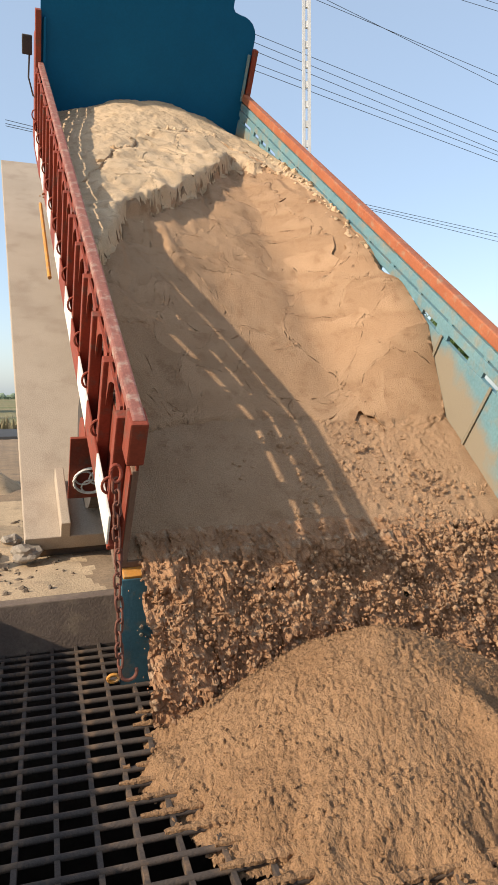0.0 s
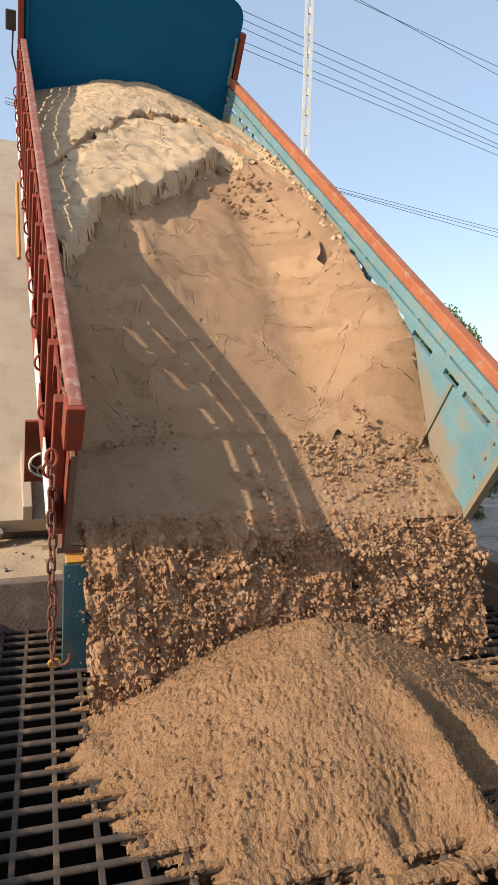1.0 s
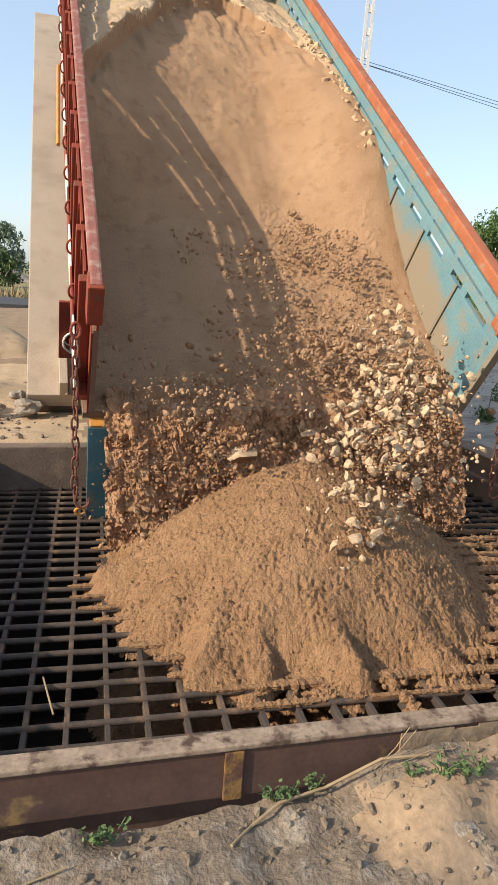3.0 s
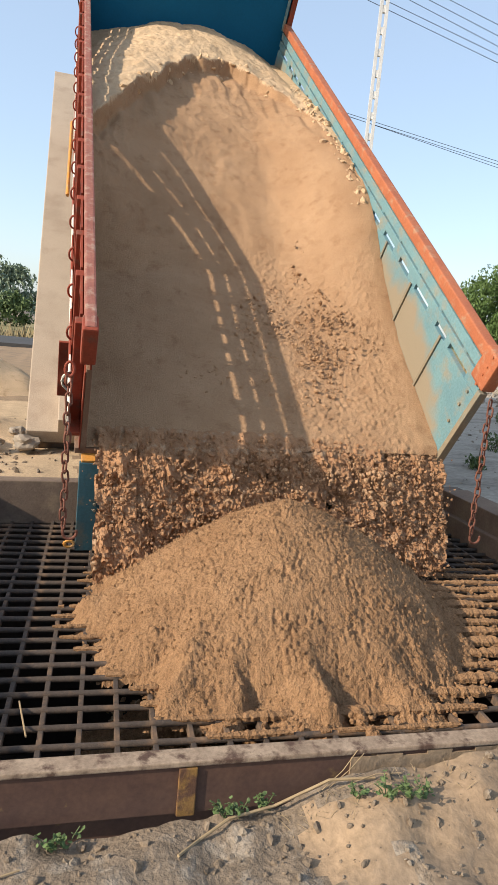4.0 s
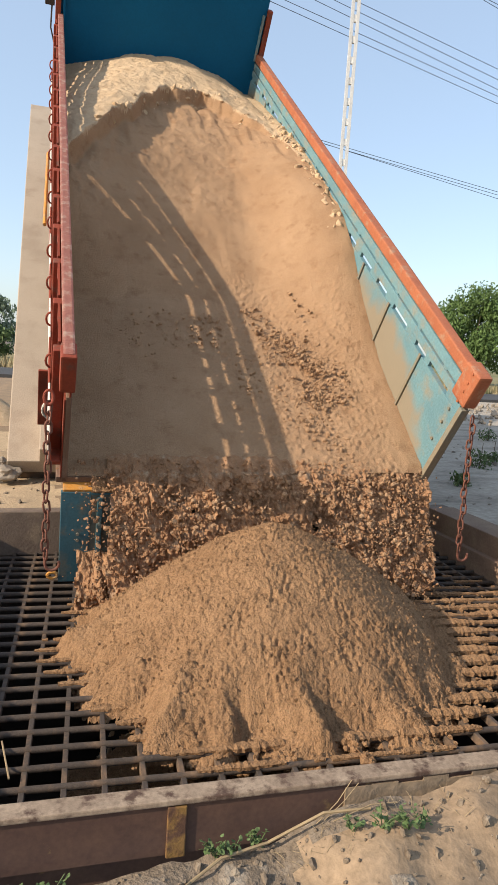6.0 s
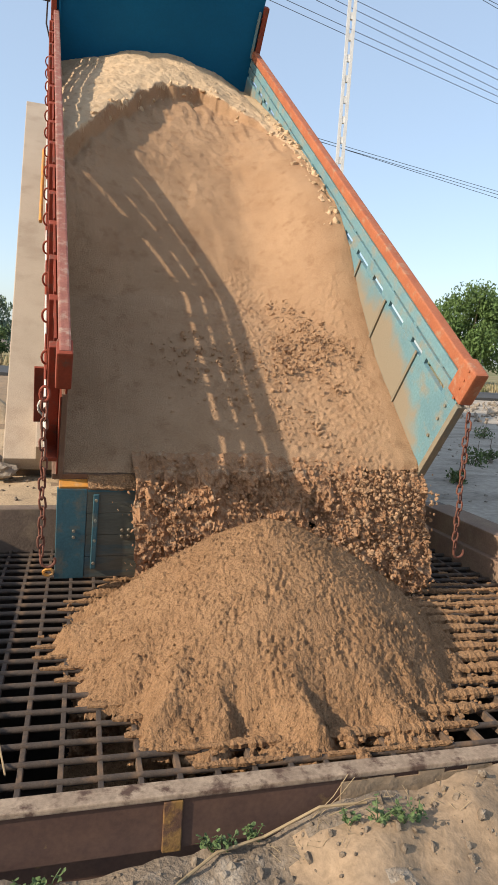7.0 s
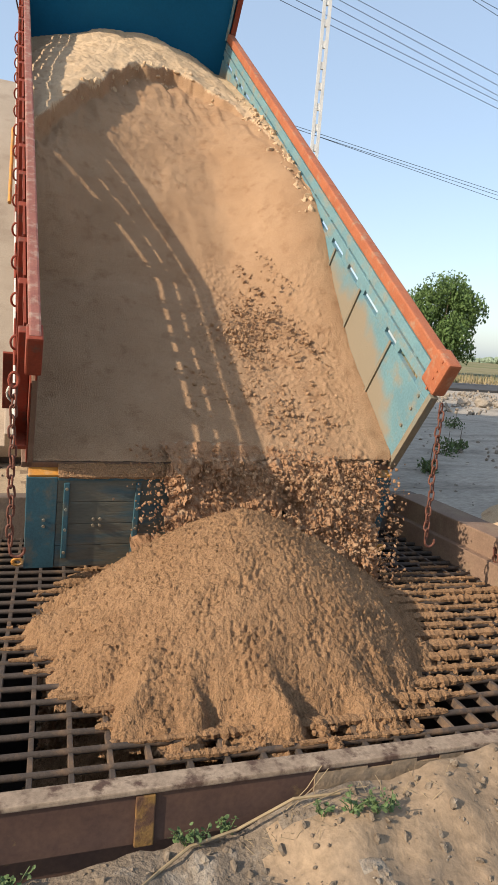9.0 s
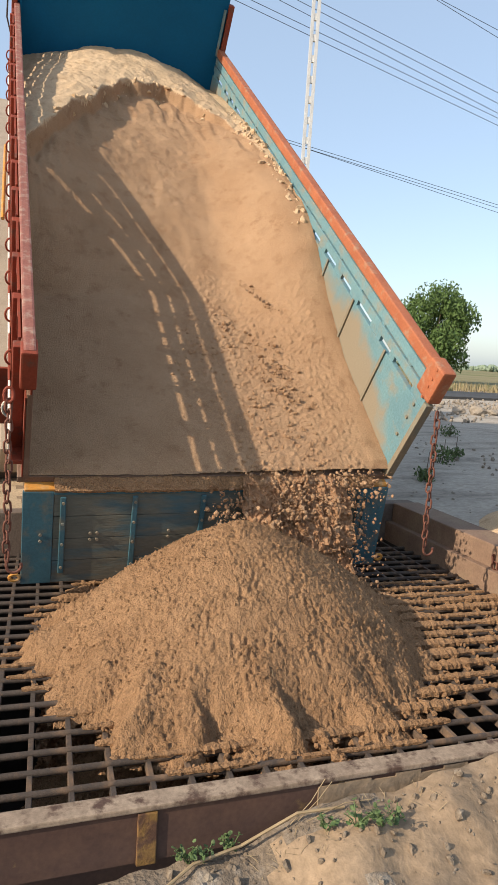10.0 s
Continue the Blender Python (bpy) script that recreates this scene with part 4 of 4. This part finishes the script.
for k in range(20):
    rnd, bm = random.Random(500 + k), B()
    x = -1.0 + 1.75 * k / 19
    u = lerp(EDGE0, x) + 0.25
    c = Vector((x, u, first_height(x, u)))
    for _ in range(70):
        r = 0.007 + 0.030 * rnd.random() ** 3
        a, b = max(-1.1, min(1.1, x + rnd.gauss(0, 0.12))), u + rnd.uniform(-0.42, 0.45)
        lump(bm, Vector((a, b, first_height(a, b) - 0.1 * r)) - c, r, rnd, 0.45)
    ob = tagged(new("crust_clods", mesh_of("crust_clods", bm, HUSK_TOP)), "pale clods of broken husk crust", "husk clods", "crust clods", "stuff")
    CRUST_CLODS.append((ob, c))

WAYS = ((0.0, 0.0), (0.5, 0.0), (0.75, 0.10), (1.0, 0.28), (1.25, 0.62), (1.5, 1.05), (1.75, 1.45), (2.0, 1.90), (2.2, 2.45), (2.5, 3.5), (2.8, 4.6), (3.05, 5.5))


def surface(x, u, t):
    """The height of the load at a time, with what still slides on it."""
    low = load_height(x, min(u, 6.0))
    return low if t > 2.8 else max(low, first_height(x, min(6.0, u + lerp(WAYS, t))) - 0.01)

# loose rubble that runs down with the crust
RUBBLE = []
for k in range(30):
    rnd, bm = random.Random(300 + k), B()
    for _ in range(90):
        r = 0.006 + 0.030 * rnd.random() ** 4
        lump(bm, (rnd.gauss(0, 0.18), rnd.gauss(0, 0.15), r * 0.25), r, rnd, 0.6)
    ob = tagged(new("crust_rubble", mesh_of("crust_rubble", bm, LOAD_HUSK)), "broken husk lumps running down the load", "husk lumps", "running lumps", "stuff")
    RUBBLE.append((ob, rnd.uniform(-0.9, 0.95), rnd.uniform(0.0, 1.0)))

# ---- background ----
def leafy(name, seed, height, spread, base, material, leaf, count, m, label, trunk=0.14, cat="tree"):
    rnd = random.Random(seed)
    t = thing(name, m, label, cat)
    bm = B()
    rod(bm, (0, 0, -0.2), (0.05, 0.02, height * base + 0.3), trunk, 9, trunk * 0.6)
    blobs = []
    for k in range(44):
        a, r = rnd.uniform(0, 6.283), spread * math.sqrt(rnd.random()) * 0.8
        z = height * (base + (1 - base) * rnd.random() ** 0.8 * (1 - 0.45 * (r / spread) ** 2))
        c = Vector((r * math.cos(a), r * math.sin(a), z))
        blobs.append((c, spread * rnd.uniform(0.22, 0.40)))
        if k < 12:
            rod(bm, (0.03, 0.01, height * base * rnd.uniform(0.7, 1.1)), c * 0.95 + Vector((0, 0, height * base * 0.05)), trunk * 0.34, 6, trunk * 0.06)
    part("trunk", bm, BARK, t)
    vs, fs = [], []
    for _ in range(count):
        c, r = rnd.choice(blobs)
        d = Vector((rnd.gauss(0, 1), rnd.gauss(0, 1), rnd.gauss(0, 0.8)))
        d.normalize()
        p = c + d * r * rnd.uniform(0.55, 1.05)
        q = Euler((rnd.uniform(0, 6.28), rnd.uniform(0, 6.28), rnd.uniform(0, 6.28))).to_matrix()
        s = leaf * rnd.uniform(0.6, 1.3)
        k = len(vs)
        for a, b, cc in ((-1, 0, 0), (0, -0.5, 0.1), (1, 0, 0), (0, 0.5, 0.1)):
            vs.append(tuple(p + q @ Vector((a * s, b * s, cc * s))))
        fs.append((k, k + 1, k + 2, k + 3))
    me = bpy.data.meshes.new("crown")
    me.from_pydata(vs, [], fs)
    me.materials.append(material)
    part("crown", me, material, t)
    return t


leafy("tree", 1, 7.1, 3.2, 0.16, LEAF, 0.13, 20000, pose(28.8, 38.0, 0.0), "broad dark green tree beside the road", 0.2)
for k, (x, y, h, s) in enumerate(((-5.6, 60, 5.0, 2.6), (-9.6, 62, 6.0, 3.2), (-13.5, 66, 5.4, 3.2), (-19, 70, 6, 3.6))):
    leafy("tree", 20 + k, h, s, 0.12, LEAF_FAR, 0.22, 3500, pose(x, y, 0.4), "hazy grey-green tree far across the field", 0.16)
for k, (x, y, h, s) in enumerate(((-4.2, 40, 2.0, 1.3), (2.9, 1.95, 0.16, 0.12), (3.9, 3.0, 0.22, 0.16), (4.4, 3.4, 0.16, 0.14), (6.0, 5.6, 0.2, 0.2))):
    leafy("bush", 40 + k, h, s, 0.1, WEED, 0.14 if h > 1 else 0.022, 1500 if h > 1 else 260, pose(x, y, GZ), "low pale green bush on bare soil", 0.03 if h > 1 else 0.006, "bush")

# far hedge and field line
bm = B()
rnd = random.Random(77)
for _ in range(4500):
    a = rnd.uniform(-1.1, 1.25)
    d = rnd.uniform(330, 420)
    lump(bm, (d * math.sin(a), d * math.cos(a), rnd.uniform(0, 2.6) + 1.6 * noise.noise((a * 14, 3, 1))), 0.5 + 1.6 * rnd.random() ** 2, rnd, 0.7)
tagged(part("far_woods", bm, LEAF_FAR), "hazy low line of far woods", "woods", kind="stuff")


def heap(name, x, y, r, h, material, label, seed):
    n = 34
    xs = [-r + 2 * r * i / n for i in range(n + 1)]
    me = sheet(name, xs, xs, lambda a, b: h * max(-0.05, 1 - math.hypot(a, b) / r * (1 + 0.25 * noise.noise((a / r * 2, b / r * 2, seed)))) + 0.04 * h * fbm(a, b, 5 / r, 3, seed), material)
    ob = tagged(new(name, me), label, "heap", kind="stuff")
    ob.matrix_basis = pose(x, y, GZ - 0.01)


heap("husk_heap", -2.95, 6.9, 1.5, 0.85, HUSK_TOP, "pale husk heap in the yard", 1.0)
heap("gravel_heap", -7.5, 55, 2.6, 1.5, STONE, "grey-green gravel heap far off", 2.0)
heap("gravel_heap", -4.5, 58, 2.2, 1.2, STONE, "grey gravel heap far off", 3.0)
heap("husk_heap", 2.75, -0.05, 0.62, 0.34, HUSK_TOP, "tan husk heaped on the kerb", 4.0)
heap("rubble_bank", -2.15, 3.0, 0.85, 0.22, PALE_SAND, "low bank of earth and rubble", 6.0)

rnd = random.Random(12)


def stone(x, y, z, r, label="pale broken stone", material=STONE):
    bm = B()
    bmesh.ops.create_icosphere(bm, subdivisions=3, radius=r)
    for v in bm.verts:
        p = v.co / r
        q = p * 1.3 + Vector((x * 7, y * 5, z))
        v.co *= 1 + 0.45 * noise.noise(q) + 0.14 * noise.noise(q * 3.1) + 0.05 * noise.noise(q * 9)
        v.co.z *= 0.62
    ob = tagged(part("stone", bm, material), label, "stone", "stones")
    ob.matrix_basis = pose(x, y, z)


for x, y, r in ((10.6, 10.4, 0.22), (10.1, 10.6, 0.16), (11.2, 10.5, 0.14)):
    stone(x, y, GZ + r * 0.4, r, "dark clods lying on the flat")
for _ in range(26):
    stone(rnd.uniform(-2.6, -1.45), rnd.uniform(2.0, 3.6), GZ + 0.08, rnd.uniform(0.04, 0.13), "grey broken stone by the pit")
bm = B()
for _ in range(500):
    a = rnd.uniform(8, 30)
    lump(bm, (a, a * 0.98 + rnd.uniform(-1.4, 1.4) + 0.8, GZ + 0.03), rnd.uniform(0.02, 0.07), rnd, 0.5)
for _ in range(500):
    lump(bm, (rnd.uniform(2.3, 7.5), rnd.uniform(0.6, 7.5), GZ + 0.0), rnd.uniform(0.01, 0.035), rnd, 0.6)
for _ in range(900):
    x = rnd.uniform(4, 40)
    lump(bm, (x, 13.2 + rnd.gauss(0, 0.9) - 0.052 * x, GZ + 0.0), rnd.uniform(0.02, 0.09), rnd, 0.5)
tagged(part("rubble", bm, STONE), "scattered pale rubble on ashy soil", "rubble", kind="stuff")
bm = B()
for _ in range(1700):
    x, y = rnd.uniform(-2.4, 1.2), -2.47 - abs(rnd.gauss(0, 0.25))
    lump(bm, (x, y, ground_height(x, y)), 0.002 + 0.015 * rnd.random() ** 4, rnd, 0.6)
for _ in range(500):
    x, y = rnd.uniform(-4.0, -1.2), rnd.uniform(1.3, 4.0)
    lump(bm, (x, y, ground_height(x, y)), rnd.uniform(0.006, 0.03), rnd, 0.6)
tagged(part("gravel", bm, GREY_SOIL), "small clods and grit on the ground", "gravel", kind="stuff")

# dry grass verge along the road
vs, fs, rnd = [], [], random.Random(55)
for _ in range(9000):
    x = rnd.uniform(-30, 60)
    y = 24.0 - 0.052 * x + abs(rnd.gauss(0, 2.2))
    hgt, a, w = rnd.uniform(0.15, 0.55), rnd.uniform(0, 6.28), rnd.uniform(0.02, 0.06)
    k = len(vs)
    vs += [(x - w * math.cos(a), y - w * math.sin(a), GZ), (x + w * math.cos(a), y + w * math.sin(a), GZ), (x + rnd.uniform(-.15, .15), y + rnd.uniform(-.1, .1), GZ + hgt)]
    fs.append((k, k + 1, k + 2))
me = bpy.data.meshes.new("dry_grass")
me.from_pydata(vs, [], fs)
me.materials.append(VERGE)
tagged(new("dry_grass", me), "dry straw-coloured grass along the road verge", "grass", kind="stuff")

# lattice pole and cables
pole = thing("power_pole", pose(8.50, 18.09, 0.2, 0, 0, -20), "tall pale steel lattice power pole", "pole")
for s in (-1, 1):
    bm = B()
    box(bm, (s * 0.095 - 0.055, -0.06, 0), (s * 0.095 + 0.055, 0.06, 24), 0.005)
    part("upright", bm, GALV, pole)
for k in range(36):
    bm = B()
    box(bm, (-0.041, -0.045, k * 0.66), (0.041, 0.045, k * 0.66 + 0.22))
    part("batten", bm, GALV, pole)


def cable(p, q, sag, r, label="dark overhead power cable"):
    p, q = Vector(p), Vector(q)
    bm = B()
    tube(bm, [p.lerp(q, k / 24) - Vector((0, 0, 4 * sag * k / 24 * (1 - k / 24))) for k in range(25)], r, 5)
    tagged(part("cable", bm, CABLE), label, "cable", "overhead cables")


def cable_by(a, b, r=0.02):
    """A long cable through two places, carried on to both sides."""
    a, b = Vector(a), Vector(b)
    cable(a - (b - a) * 2.2, b + (b - a) * 1.5, 0.0, r)


for za, zb in ((25.87, 22.04), (25.32, 21.30), (24.77, 20.61), (23.96, 20.31), (23.5, 19.8)):
    cable_by((15.1, 40, za), (35.7, 40, zb))
for za, zb in ((28.96, 26.31), (29.30, 25.67), (31.93, 31.16), (32.6, 31.7)):
    cable_by((19.8, 40, za), (35.6, 40, zb))
for za, zb in ((15.15, 13.97), (15.02, 13.62), (15.35, 14.2)):
    cable_by((24.4, 40, za), (35.9, 40, zb), 0.018)

# ---- weeds, twigs and straw in front of the beam ----
def weed(x, y, size, seed, n=26):
    rnd = random.Random(seed)
    t = thing("weed", pose(x, y, ground_height(x, y) - 0.005), "small green weed growing at the beam", "weed", "weeds")
    stems, vs, fs = B(), [], []
    for _ in range(n // 4):
        a = rnd.uniform(0, 6.28)
        tip = Vector((math.cos(a) * size * rnd.uniform(.3, .9), math.sin(a) * size * .5, size * rnd.uniform(0.5, 1.3)))
        tube(stems, [(0, 0, 0), tip * 0.5 + Vector((0, 0, size * 0.15)), tip], 0.0013, 5)
        for _ in range(6):
            p = tip * rnd.uniform(0.45, 1.0) + Vector((rnd.gauss(0, 1), rnd.gauss(0, 1), rnd.gauss(0, 1))) * size * 0.12
            q = Euler((rnd.uniform(-0.7, 0.7), rnd.uniform(-0.7, 0.7), rnd.uniform(0, 6.28))).to_matrix()
            s = size * rnd.uniform(0.10, 0.2)
            k = len(vs)
            for i in range(6):
                b = 2 * math.pi * i / 6
                vs.append(tuple(p + q @ Vector((s * math.cos(b), 0.7 * s * math.sin(b), 0.15 * s * math.cos(2 * b)))))
            fs.append(tuple(range(k, k + 6)))
    part("stem", stems, WEED, t)
    me = bpy.data.meshes.new("leaves")
    me.from_pydata(vs, [], fs)
    me.materials.append(WEED)
    part("leaves", me, WEED, t)


for k, (x, y, s, n) in enumerate(((-0.885, -2.475, 0.046, 26), (-0.85, -2.48, 0.042, 22), (-0.775, -2.462, 0.040, 30), (-0.56, -2.53, 0.042, 22), (-0.50, -2.56, 0.050, 24), (-0.44, -2.58, 0.052, 26), (-0.39, -2.56, 0.042, 22), (-1.26, -2.47, 0.042, 22), (-1.30, -2.48, 0.04, 30))):
    weed(x, y, s, 60 + k, n)


def twig(pts, r, label="dry pale twig on the ground"):
    bm = B()
    tube(bm, pts, r, 6)
    tagged(part("twig", bm, STRAW), label, "twig", "twigs")


def on(x, y, up=0.006):
    return (x, y, ground_height(x, y) + up)


twig([on(-1.02, -2.58), on(-0.96, -2.53), on(-0.88, -2.495, 0.012), on(-0.76, -2.48, 0.022), on(-0.62, -2.485, 0.03), on(-0.50, -2.50, 0.01)], 0.0038)
twig([on(-0.64, -2.49, 0.012), on(-0.58, -2.475, 0.04), on(-0.54, -2.465, 0.07)], 0.0011)
twig([on(-0.62, -2.49, 0.012), on(-0.56, -2.475, 0.035), on(-0.52, -2.465, 0.06)], 0.0010)
twig([on(-0.60, -2.50, 0.01), on(-0.50, -2.50, 0.02), on(-0.43, -2.505, 0.02)], 0.0011)
twig([on(-0.86, -2.86), on(-0.78, -2.80)], 0.004)
twig([on(-1.60, -2.58), on(-1.45, -2.57), on(-1.36, -2.55)], 0.0022)
twig([(-1.415, -1.37, 0.012), (-1.38, -1.60, 0.010)], 0.0035, "thin pale stick lying on the grate")
rnd = random.Random(31)
bm = B()
for _ in range(60):
    x, y = rnd.uniform(-0.75, -0.2), rnd.gauss(-2.53, 0.03)
    a, l = rnd.uniform(0, 3.14), rnd.uniform(0.01, 0.045)
    p = Vector(on(x, y, 0.004))
    rod(bm, p, p + Vector((l * math.cos(a), l * 0.6 * math.sin(a), rnd.uniform(0, 0.02))), 0.0007, 4)
tagged(part("straw", bm, STRAW), "bits of dry straw", "straw", kind="stuff")


# ---- what moves: the crust slides, clods run down, the curtain falls ----
def spot(x, u, w):
    return TRUCK @ Vector((x, u, w))


def motions():
    rnd = random.Random(9)
    # curtain strips jostle downwards, and drop away where the flow runs out
    for k, (ob, x, dense) in enumerate(CURTAINS):
        end = 99.0
        if x < -0.80:
            end = 6.0 + 0.04 * k
        elif x < -0.55:
            end = 8.6
        elif x < -0.30:
            end = 9.0 if dense else 9.4
        elif x < 0.02:
            end = 9.3 if dense else 9.7
        elif x > 1.0:
            end = 8.7 if dense else 9.4
        elif dense and not 0.2 < x < 0.85:
            end = 9.35 + 0.25 * rnd.random()
        rows, t, low = [], 0.0, 0.045 if dense else 0.11
        while t < min(end, 10.0) - 0.21:
            surge = step(1.3, 1.9, t) * step(3.1, 2.6, t)      # the slide pushes the curtain up and out
            rows.append((t, pose(x, -0.03 * surge, HB + 0.012 + 0.15 * surge)))
            rows.append((t + 0.17, pose(x, -0.01 - 0.03 * surge, HB - low + 0.15 * surge)))
            t += 0.2
        if end < 10:
            rows += [(t, pose(x, 0, HB + 0.012)), (t + 0.12, pose(x, -0.02, HB - 0.22)), (t + 0.32, pose(x, 0.0, HB - 1.0)), (10.0, pose(x, 0.0, HB - 1.0))]
        else:
            rows += [(9.8, pose(x, 0, HB + 0.012)), (10.0, pose(x, -0.01, HB - low))]
        rows = [r for i, r in enumerate(rows) if i == 0 or r[0] > rows[i - 1][0] + 0.02]
        walk(ob, rows)
    # clods run down the load, fall over the sill and end inside the heap
    for k, ob in enumerate(CLODS):
        t0 = -2.4 + 12.2 * k / len(CLODS)
        late = step(4.0, 7.5, t0)
        x = rnd.uniform(-0.9 + 0.95 * late, 0.95) if rnd.random() < 0.45 else rnd.uniform(0.05, 0.92)
        u0 = rnd.uniform(0.6, 1.15) if t0 < 1.0 else rnd.uniform(1.4, 2.3)
        yaw, rows = rnd.uniform(0, 360), []
        path = []
        for i in range(6):
            f = i / 5
            u = u0 * (1 - f)
            at = t0 + 2.2 * f ** 0.8
            w = load_height(x, u) - 0.30 if i == 0 else surface(x, u, at) - 0.010
            path.append((at, spot(x, u, w), TIP))
        end = path[-1][0]
        p = path[-1][1]
        path += [(end + 0.17, p + Vector((0, -0.13, -0.18)), 20), (end + 0.36, Vector((x * 0.9, -0.28, 0.0)), 0)]
        keep = [(t, m) for t, m in ((t, pose(*q, a, 0, 0) @ pose(0, 0, 0, 0, 0, yaw)) for t, q, a in path)]
        # clip to the length of the film
        rows = []
        for (ta, ma), (tb, mb) in zip(keep, keep[1:]):
            if ta < 0.0 < tb:
                rows.append((0.0, ma.lerp(mb, -ta / (tb - ta))))
            if 0.0 <= ta <= 10.0:
                rows.append((ta, ma))
            if ta < 10.0 < tb:
                rows.append((10.0, ma.lerp(mb, (10.0 - ta) / (tb - ta))))
        if 0.0 <= keep[-1][0] <= 10.0:
            rows.append(keep[-1])
        if not rows:
            rows = [(0.0, keep[-1][1])]
        if rows[0][0] > 0.04:
            rows.insert(0, (0.0, rows[0][1]))
        if rows[-1][0] < 9.96:
            rows.append((10.0, rows[-1][1]))
        walk(ob, rows)
    # the slabs break away after half a second, ride down, tip over the sill and end under the heap
    for k, (ob, c, crust) in enumerate(SLABS):
        own, rows = 1 + (0.03 if crust else 0.012) * math.sin(k * 7.3) - 0.012 * (c.y - 2.0), []
        wild = 1.3 if crust else 0.4
        tilt, lean = 4 * wild * math.sin(k * 4.1), 3.5 * wild * math.cos(k * 5.7)
        for t, d in WAYS:
            loose = step(0.25, 2.1, d)
            u = max(-0.10, c.y - d - (own - 1) * max(0.0, d - 0.35))
            here = (t, pose(*spot(c.x, u, c.z - (0.03 if crust else 0.015) * loose * (1 + math.sin(k * 3.3)) - (c.z + 0.30) * step(0.28, -0.10, u)), TIP + tilt * loose, lean * loose, 2 * wild * loose * math.sin(k * 2.9)))
            rows.append(here)
            if u < -0.08:
                break
        t = rows[-1][0]
        p = rows[-1][1].translation
        rows += [(t + 0.12, pose(c.x, p.y + 0.55, p.z - 0.15, TIP)), (t + 0.35, pose(c.x, 1.7, -1.0, TIP)), (10.0, pose(c.x, 1.7, -1.0, TIP))]
        walk(ob, rows)
    for k, (ob, c) in enumerate(CRUST_CLODS):
        rows = []
        for t, d in WAYS:
            loose = step(0.15, 1.0, d)
            u = c.y - d * (1 + 0.03 * math.sin(k * 3.7))
            rows.append((t, pose(*spot(c.x, u, c.z - 0.16 * (1 - loose) - 0.02 * loose), TIP, 0, 8 * loose * math.sin(k * 2.3))))
            if u < 0.3:
                break
        t, p = rows[-1][0], rows[-1][1].translation
        rows += [(t + 0.2, pose(c.x, p.y - 0.2, p.z - 0.35, 60)), (t + 0.45, pose(c.x * 0.8, -0.15, -1.2, 60)), (10.0, pose(c.x * 0.8, -0.15, -1.2, 60))]
        walk(ob, rows)
    # the large heap builds up over the small one
    walk(EARLY_HEAP, [(0.0, pose(0, 0, 0)), (2.4, pose(0, 0, 0)), (3.2, pose(0, 0, -0.9)), (10.0, pose(0, 0, -0.9))])
    walk(LATE_HEAP, [(0.0, pose(0, 0, -1.3)), (1.9, pose(0, 0, -1.3)), (2.15, pose(0, 0, -0.62)), (3.2, pose(0, 0, 0)), (10.0, pose(0, 0, 0))])
    for k, (ob, x, f) in enumerate(RUBBLE):
        d = 0.5 * f
        us = (4.2, 3.9, 2.9 + 0.9 * f, 1.7 + 1.2 * f, 0.7 + 1.4 * f, 0.05 + 0.8 * f)
        ts = (0.0, 0.6, 1.05, 1.5, 2.0, 2.5)
        rows = [(t, pose(*spot(x, u, load_height(x, u) + (-0.35 if i < 2 else -0.002)), TIP, 0, 40 * math.sin(k + i))) for i, (t, u) in enumerate(zip(ts, us))]
        rows += [(2.75 + d, pose(*spot(x, 0.0, 0.0), TIP)), (3.1 + d, pose(x * 0.8, -0.25, -0.1)), (10.0, pose(x * 0.8, -0.25, -0.1))]
        walk(ob, rows)

motions()
